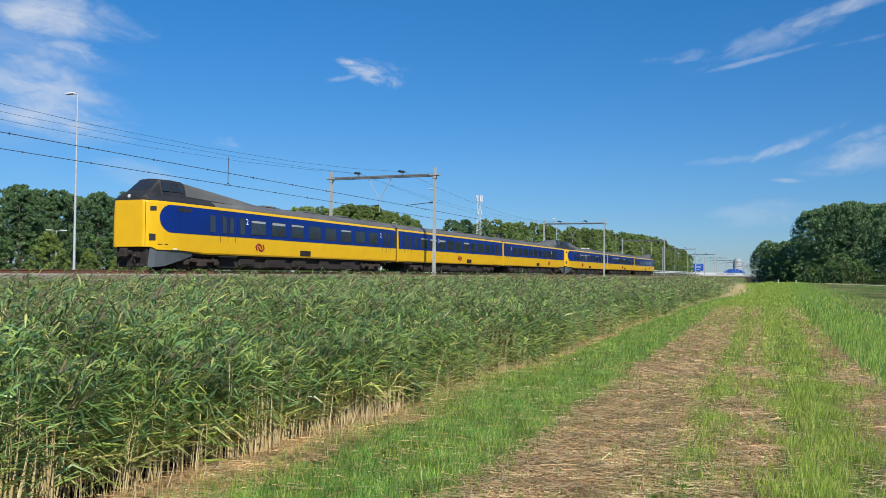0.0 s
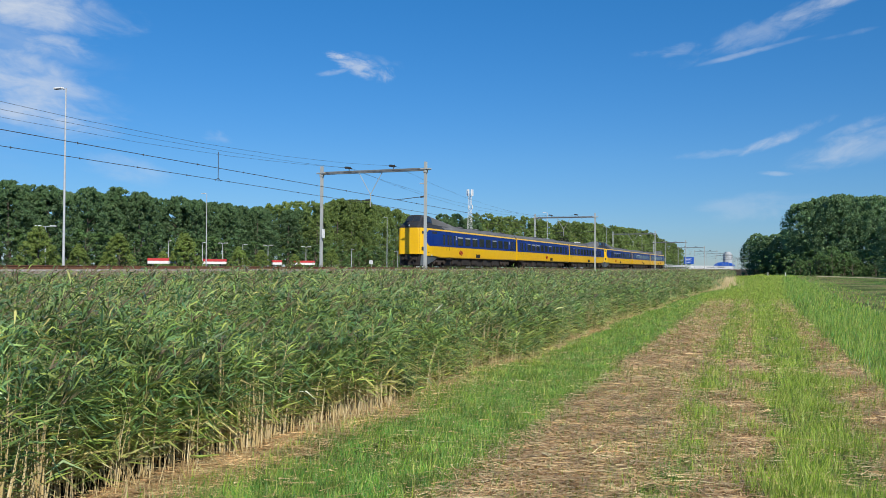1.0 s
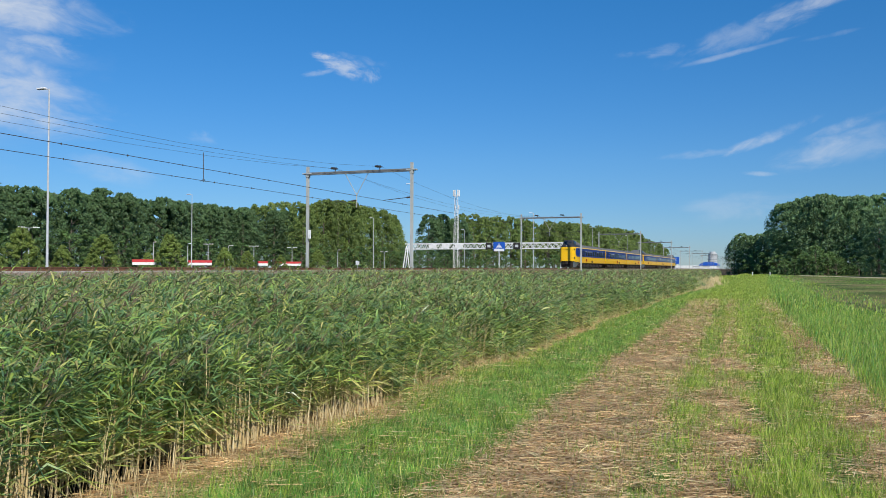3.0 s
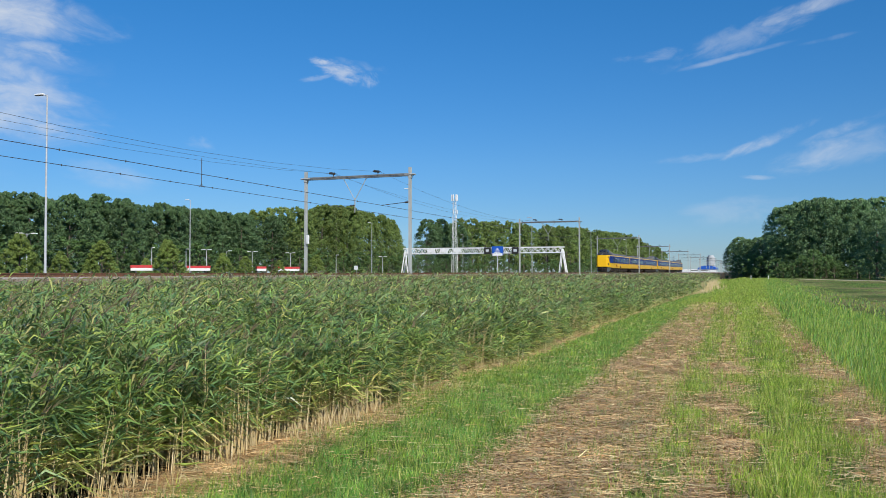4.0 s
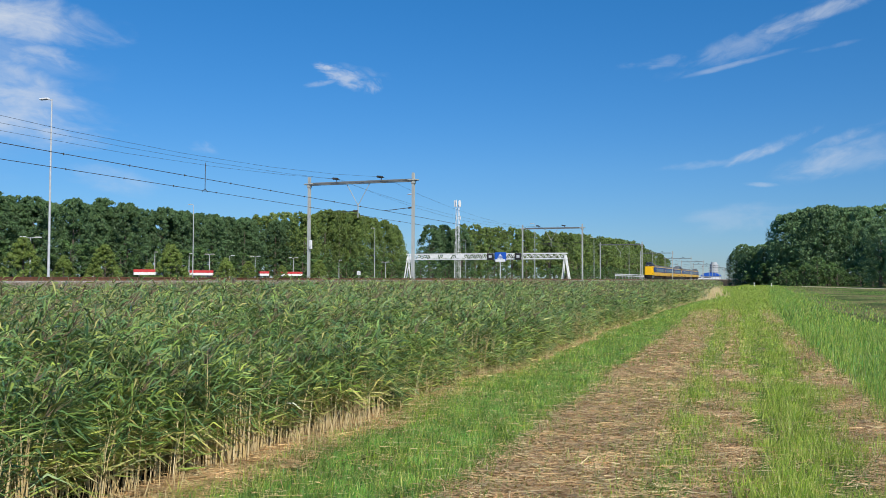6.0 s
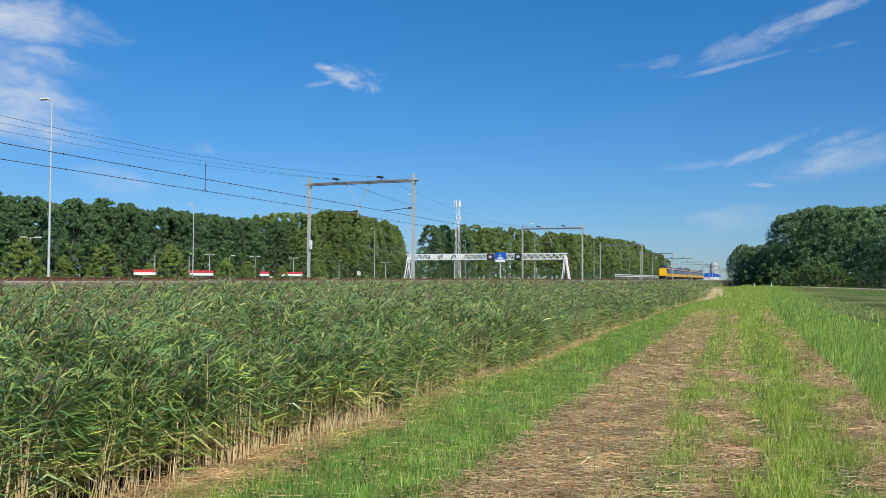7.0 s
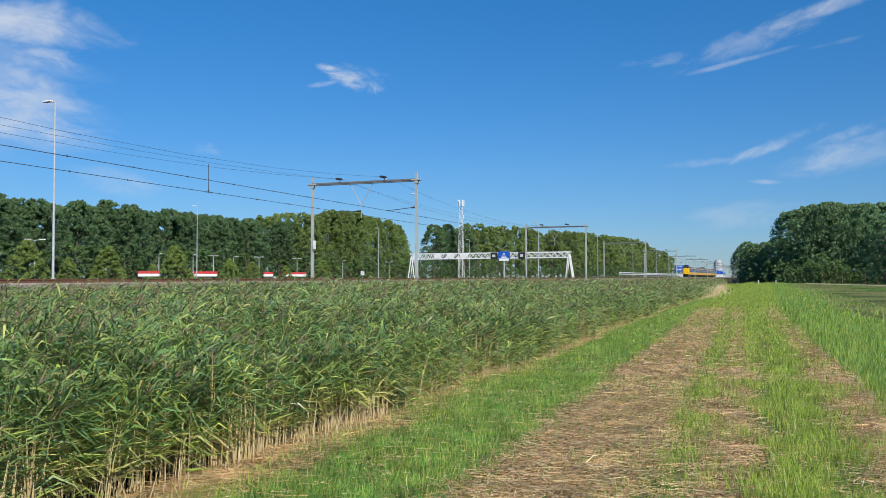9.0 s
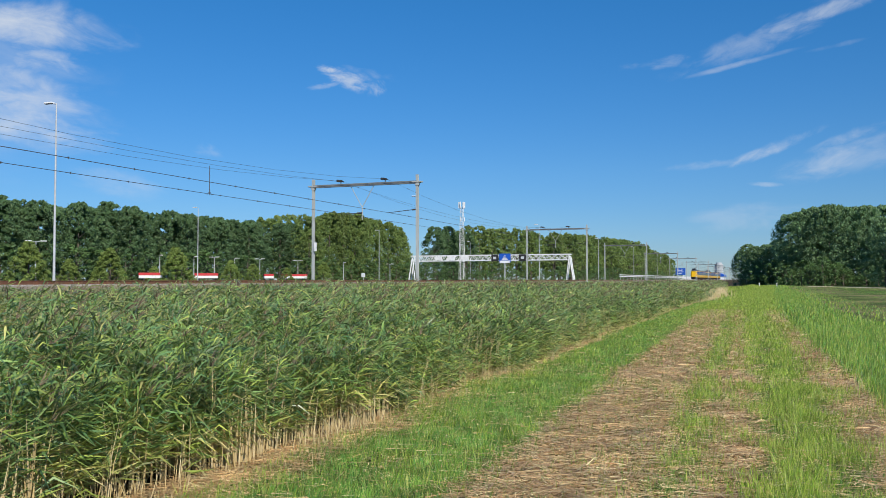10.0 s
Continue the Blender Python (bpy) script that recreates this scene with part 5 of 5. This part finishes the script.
def make_reeds():
    rng = np.random.RandomState(5)
    sets = []

    def top_height(x, y):
        # tips a little under eye level, lower at the outer edge
        edge = np.clip((reed_edge(y) + 0.12 - x) / 2.0, 0, 1)
        level = 0.68 + 0.74 * edge ** 0.6 + 0.14 * (clumping(x, y, 0.8) - 0.5)
        level = level - 0.14 * np.clip((-18 - x) / 5, 0, 1)
        return level - land(x)

    def zone(n, x0, x1, y0, y1, leaves, w, l, first, keep=0.0, outside=False, plumed=0.08, spread=0.1, shape=lances):
        x, y = rng.uniform(x0, x1, n), rng.uniform(y0, y1, n)
        ok = (x < reed_edge(y) + rng.normal(0, 0.07, n)) & (clumping(x, y, 1.3, 4.0) + rng.uniform(0, 1, n) > keep)
        # the bed is drawn finer ahead, coarser behind
        inside = y > -x * 0.74 - 2.5
        ok &= ~inside if outside else inside
        x, y = x[ok], y[ok]
        h = top_height(x, y) * rng.uniform(0.70, 1.07, len(x)) * (0.90 + 0.16 * clumping(x, y, 3.1, 7.0))
        sets.append(reed_patch(rng, x, y, h, leaves, w, l, first, plumed, spread, shape))

    def foot(n, y0, y1, leaves, w, l):
        """Short young and dry shoots along the foot of the bed."""
        y = y0 + (y1 - y0) * rng.uniform(0, 1, n) ** 1.3
        x = reed_edge(y) + rng.normal(0.02, 0.12, n) + 0.12 * (clumping(y * 0.4, y, 2.6, 3.0) - 0.5)
        h = rng.uniform(0.25, 0.75, n) * (0.5 + 0.9 * clumping(x, y, 2.1, 1.0))
        sets.append(reed_patch(rng, x, y, h, leaves, w, l, 0.05, 0.0, 0.2, lances))

    zone(7600, -6.6, -4.0, 2, 13, 28, 0.0170, 0.31, 0.12, 0.85, plumed=0.10, spread=0.30)
    foot(1700, 9.5, 34, 12, 0.0165, 0.24)
    foot(500, 30, 84, 10, 0.033, 0.34)
    zone(7200, -6.9, -4.0, 13, 32, 21, 0.0225, 0.33, 0.04, 0.8, plumed=0.12, spread=0.20)
    zone(15500, -14, -6.6, 3, 30, 11, 0.0195, 0.33, 0.50, 0.8, plumed=0.15)
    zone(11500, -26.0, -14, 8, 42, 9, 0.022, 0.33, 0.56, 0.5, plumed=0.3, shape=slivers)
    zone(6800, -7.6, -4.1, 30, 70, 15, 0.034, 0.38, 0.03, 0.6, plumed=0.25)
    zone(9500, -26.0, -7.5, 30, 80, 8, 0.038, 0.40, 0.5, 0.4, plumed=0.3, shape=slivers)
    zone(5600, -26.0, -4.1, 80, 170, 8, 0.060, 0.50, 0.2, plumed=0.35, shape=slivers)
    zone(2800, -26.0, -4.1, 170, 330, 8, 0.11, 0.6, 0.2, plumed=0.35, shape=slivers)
    zone(2600, -24, -4.1, -30, 20, 6, 0.05, 0.42, 0.31, 0.0, True, shape=slivers)
    bed = empty("reed_bed", "dense bed of green common reed with brown plumes in a ditch", "reeds", kind="stuff")
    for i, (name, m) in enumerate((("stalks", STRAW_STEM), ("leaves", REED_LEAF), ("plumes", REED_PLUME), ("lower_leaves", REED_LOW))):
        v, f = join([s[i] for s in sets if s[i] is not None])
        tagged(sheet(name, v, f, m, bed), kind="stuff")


make_reeds()


def scatter(rng, n, y0, y1, bands, power=1.6):
    """Points over the verge: more of them near; bands: lateral from, to, share."""
    y = y0 + (y1 - y0) * rng.uniform(0, 1, n) ** power
    share = np.array([b[2] * (b[1] - b[0]) for b in bands])
    k = rng.choice(len(bands), n, p=share / share.sum())
    lo, hi = np.array([b[0] for b in bands])[k], np.array([b[1] for b in bands])[k]
    x = rng.uniform(lo, hi) + rng.normal(0, 0.10, n) + bend(y)
    ok = (x > -0.82 * y - 0.6) & (x < 0.17 * y + 1.2)
    return x[ok], y[ok]


def grass_blades(rng, x, y, h, w, droop=1.1, shape=slivers):
    n = len(x)
    p0 = np.stack([x, y, land(x) - 0.01], 1)
    a = rng.uniform(0, 2 * np.pi, n)
    d = np.stack([np.cos(a), np.sin(a)], 1) * (rng.uniform(0.05, 1, n) ** 1.5 * droop)[:, None] + np.array([0.12, 0.1])
    p1 = p0 + np.stack([d[:, 0] * h * 0.35, d[:, 1] * h * 0.35, h * 0.6], 1)
    p2 = p0 + np.stack([d[:, 0] * h, d[:, 1] * h, h * rng.uniform(0.8, 1.0, n)], 1)
    s = np.stack([np.cos(a + 1.2), np.sin(a + 1.2), np.zeros(n)], 1)
    return shape(p0, p1, p2, s, w, w)


def make_grass():
    rng = np.random.RandomState(8)
    turf = empty("verge_grass", "fresh green grass growing in bands along the verge", "grass", kind="stuff")
    green, yellow = [], []
    for n, y0, y1, s in ((125000, 3.5, 14, 1.0), (80000, 12, 34, 1.7), (32000, 30, 110, 4.8), (12000, 90, 260, 10)):
        x, y = scatter(rng, n, y0, y1, [(-3.95, -2.4, 1.0), (-0.92, -0.6, 0.20), (-2.4, -1.0, 0.07), (-4.5, -3.95, 0.30), (-0.6, 1.4, 0.06)], 1.25)
        ok = (x > reed_edge(y) + 0.12 + 0.3 * np.clip((y - 12) / 8, 0, 1) + 0.40 * np.clip((9 - y) / 4, 0, 1) * rng.uniform(0.4, 1.2, len(x))) & (clumping(x, y, 2.3, 1.0) + clumping(x, y, 6.1, 2.0) * 0.6 + rng.uniform(0, 0.7, len(x)) > 0.86)
        x, y = x[ok], y[ok]
        green.append(grass_blades(rng, x, y, rng.uniform(0.04, 0.13, len(x)), rng.uniform(0.005, 0.010, len(x)) * s))
        x, y = scatter(rng, int(n * 0.46), y0, y1, [(-0.18, 0.75, 1.0), (-0.95, -0.65, 0.6), (-0.65, -0.18, 0.2), (0.75, 1.45, 0.25), (-2.3, -1.0, 0.05), (-4.4, -2.4, 0.22)], 1.25)
        ok = clumping(x, y, 2.6, 3.0) + clumping(x, y, 5.3, 6.0) * 0.7 + rng.uniform(0, 0.6, len(x)) > 1.14
        x, y = x[ok], y[ok]
        ok = x > reed_edge(y) + 0.35
        x, y = x[ok], y[ok]
        yellow.append(grass_blades(rng, x, y, rng.uniform(0.06, 0.2, len(x)), rng.uniform(0.006, 0.011, len(x)) * s))
        for sets, share in ((green, 0.30), (yellow, 0.22)):
            x, y = scatter(rng, int(n * share), y0 + 2, y1, [(1.5, 4.2, 1.0), (4.2, 7.0, 0.15)], 1.25)
            sets.append(grass_blades(rng, x, y, rng.uniform(0.10, 0.30, len(x)) * np.clip(1.2 - (x - 2) * 0.2, 0.35, 1), rng.uniform(0.006, 0.012, len(x)) * s, 0.7))
    for n, y0, y1, s in ((20000, 26, 60, 3.0), (22000, 50, 130, 6), (15000, 110, 250, 11)):
        x, y = scatter(rng, n, y0 - 8, y1, [(-3.0, 1.6, 1.0)], 1.0)
        ok = rng.uniform(0, 1, len(x)) + 0.5 * (clumping(x, y, 1.2, 2.0) - 0.5) < np.clip((y - 15) / 50, 0, 1)
        x, y = x[ok], y[ok]
        yellow.append(grass_blades(rng, x, y, rng.uniform(0.06, 0.2, len(x)), rng.uniform(0.004, 0.008, len(x)) * s))
        if y1 > 100:
            x, y = scatter(rng, n, 80, y1, [(-14, -3.0, 1.0)], 0.9)
            ok = x > reed_edge(y)
            x, y = x[ok], y[ok]
            yellow.append(grass_blades(rng, x, y, rng.uniform(0.3, 0.6, len(x)), rng.uniform(0.004, 0.008, len(x)) * s))
        x, y = scatter(rng, n * 2, y0, y1, [(5.0, 40, 1.0)], 0.9)
        ok = clumping(x, y, 0.35, 3.0) + rng.uniform(0, 0.5, len(x)) > 0.62
        green.append(grass_blades(rng, x[ok], y[ok], rng.uniform(0.03, 0.11, ok.sum()), rng.uniform(0.003, 0.006, ok.sum()) * s))
    for name, sets, m in (("green_blades", green, GRASS_LEAF), ("yellow_blades", yellow, YELLOW_GRASS)):
        v, f = join(sets)
        tagged(sheet(name, v, f, m, turf), kind="stuff")


make_grass()


WEED = leaf_mat("dry weed", [(0.28, 0.19, 0.10), (0.40, 0.30, 0.16), (0.17, 0.20, 0.06), (0.22, 0.13, 0.08), (0.22, 0.27, 0.08)], 0.2, 0.8)


def make_straw():
    rng = np.random.RandomState(9)
    litter = empty("mown_straw", "flattened brown mown straw lying in bands on the verge", "straw", kind="stuff")
    sets = []
    for n, y0, y1, s in ((100000, 3.5, 16, 1.0), (50000, 14, 48, 1.7)):
        x, y = scatter(rng, n, y0, y1, [(-2.35, -1.0, 1.0), (-0.65, -0.15, 0.8), (0.75, 1.5, 0.8), (-4.5, -3.85, 0.7), (-3.85, -2.4, 0.14), (-0.15, 0.75, 0.2), (-1.0, -0.6, 0.4)], 1.25)
        if y0 < 10:
            ex = rng.uniform(-4.6, -3.8, 9000)
            ey = rng.uniform(3.5, 9, 9000)
            x, y = np.concatenate([x, ex]), np.concatenate([y, ey])
        k = len(x)
        a = np.where(rng.uniform(0, 1, k) < 0.45, rng.normal(0.3, 0.5, k), rng.uniform(0, 6.28, k))
        l = 0.04 + 0.34 * rng.uniform(0, 1, k) ** 3
        z = land(x) + rng.uniform(0.004, 0.07, k)
        p0 = np.stack([x, y, z], 1)
        d = np.stack([np.cos(a) * l, np.sin(a) * l, rng.normal(0, 0.05, k) * l], 1)
        s_ = np.stack([-np.sin(a), np.cos(a), rng.normal(0, 0.3, k)], 1)
        w = rng.uniform(0.003, 0.0075, k) * s
        sets.append(slivers(p0, p0, p0 + d, s_, w, w * 1.3))
    v, f = join(sets)
    tagged(sheet("straw", v, f, STRAW_LITTER, litter), kind="stuff")
    # stubble of cut and dead reed stalks at the foot of the reeds
    rng = np.random.RandomState(10)
    stub = empty("reed_stubble", "pale dry cut reed stalks at the foot of the reeds", "stubble", kind="stuff")
    sets = []
    for n, y0, y1, s in ((7000, 3, 22, 0.8), (4600, 18, 70, 1.6), (1600, 60, 260, 4)):
        y = rng.uniform(y0, y1, n)
        x = reed_edge(y) + rng.normal(0.02, 0.17, n) + np.abs(rng.normal(0, 0.45, n)) * np.clip((9 - y) / 4, 0, 1)
        ok = clumping(x, y, 1.8, 5.0) + clumping(x, y, 4.7, 2.0) * 0.5 + rng.uniform(0, 0.5, n) > 0.98
        x, y = x[ok], y[ok]
        k = len(x)
        h = (0.04 + 0.30 * rng.uniform(0, 1, k) ** 2.2) * np.where(y > 9, 0.7, 1.0) * np.clip(1.1 - np.abs(x - reed_edge(y)) * 1.0, 0.3, 1)
        h = np.where(rng.uniform(0, 1, k) < 0.05, h * 2.2, h)
        p0 = np.stack([x, y, land(x) - 0.02], 1)
        d = rng.normal(0, 0.16, (k, 2)) * h[:, None]
        p2 = p0 + np.stack([d[:, 0], d[:, 1], h], 1)
        w = rng.uniform(0.006, 0.011, k) * s
        sets.append(blades(p0, (p0 + p2) / 2, p2, np.tile(np.array([0.94, 0.34, 0.0]), (k, 1)), w, w * 0.9))
    # taller dead stalks between the front reeds
    n = 5200
    y = 3.5 + 26 * rng.uniform(0, 1, n) ** 1.8
    x = reed_edge(y) + rng.uniform(-0.32, 0.12, n)
    ok = clumping(x * 0.5, y, 2.2, 1.0) + rng.uniform(0, 0.3, n) > 0.68 + 0.30 * np.clip((y - 9) / 6, 0, 1)
    x, y = x[ok], y[ok]
    k = len(x)
    h = rng.uniform(0.3, 0.8, k) * np.where(rng.uniform(0, 1, k) < 0.15, 1.5, 1.0)
    p0 = np.stack([x, y, land(x) - 0.02], 1)
    p2 = p0 + np.stack([rng.normal(0, 0.08, k) * h, rng.normal(0, 0.08, k) * h, h], 1)
    w = rng.uniform(0.009, 0.016, k)
    sets.append(blades(p0, (p0 + p2) / 2, p2, np.tile(np.array([0.94, 0.34, 0.0]), (k, 1)), w, w * 0.9))
    # a stand of pale dry stalks where the reeds end
    n = 800
    y = rng.uniform(66, 100, n)
    x = reed_edge(y) + 0.1 + rng.normal(0, 0.5, n)
    h = rng.uniform(0.3, 1.15, n) * np.clip((y - 60) / 22, 0.3, 1)
    p0 = np.stack([x, y, land(x) - 0.02], 1)
    p2 = p0 + np.stack([rng.normal(0.05, 0.14, n) * h, rng.normal(0, 0.14, n) * h, h], 1)
    w = rng.uniform(0.02, 0.04, n)
    sets.append(blades(p0, (p0 + p2) / 2, p2, np.tile(np.array([0.94, 0.34, 0.0]), (n, 1)), w, w * 0.9))
    v, f = join(sets)
    tagged(sheet("stubble", v, f, STRAW_STEM, stub), kind="stuff")
    # brown dry weeds on the shoulder of the embankment
    weeds = empty("dry_weeds", "brown dry weeds on the railway embankment shoulder", "weeds", kind="stuff")
    rng = np.random.RandomState(12)
    n = 9500
    x, y = rng.uniform(-27.2, -23.5, n), rng.uniform(14, 110, n)
    ok = (clumping(x, y, 0.5, 1.0) + rng.uniform(0, 0.5, n) > 0.55) & (y > -x * 0.74 - 3)
    x, y = x[ok], y[ok]
    h = rng.uniform(0.3, 0.75, len(x)) * np.where(rng.uniform(0, 1, len(x)) < 0.1, 1.5, 1) + np.clip(0.85 - land(x), 0, 1.2)
    bx, by = rng.uniform(-28.3, -26.2, 4200), rng.uniform(18, 120, 4200)
    x, y, h = np.concatenate([x, bx]), np.concatenate([y, by]), np.concatenate([h, rng.uniform(0.2, 0.5, 4200)])
    v, f = grass_blades(rng, x, y, h, rng.uniform(0.008, 0.018, len(x)) * (1 + y / 60), 0.5)
    tagged(sheet("weeds", v, f, WEED, weeds), kind="stuff")


make_straw()


# ---- what moves ----
TAIL_START, SPEED, SLOWING = 32.3, 34.4, 0.152   # metres along the track, metres a second, and its gentle braking


def motions():
    times = [0, 0.1, 0.3] + [0.5 * k for k in range(1, 20)] + [9.7, 9.9, 10]
    walk(TRAIN, [(t, pose(TRACK_NEAR, TAIL_START + SPEED * t - SLOWING * t * t + 0.45 * (1 - math.exp(-2 * t)), RAIL_TOP_Z)) for t in times])


motions()
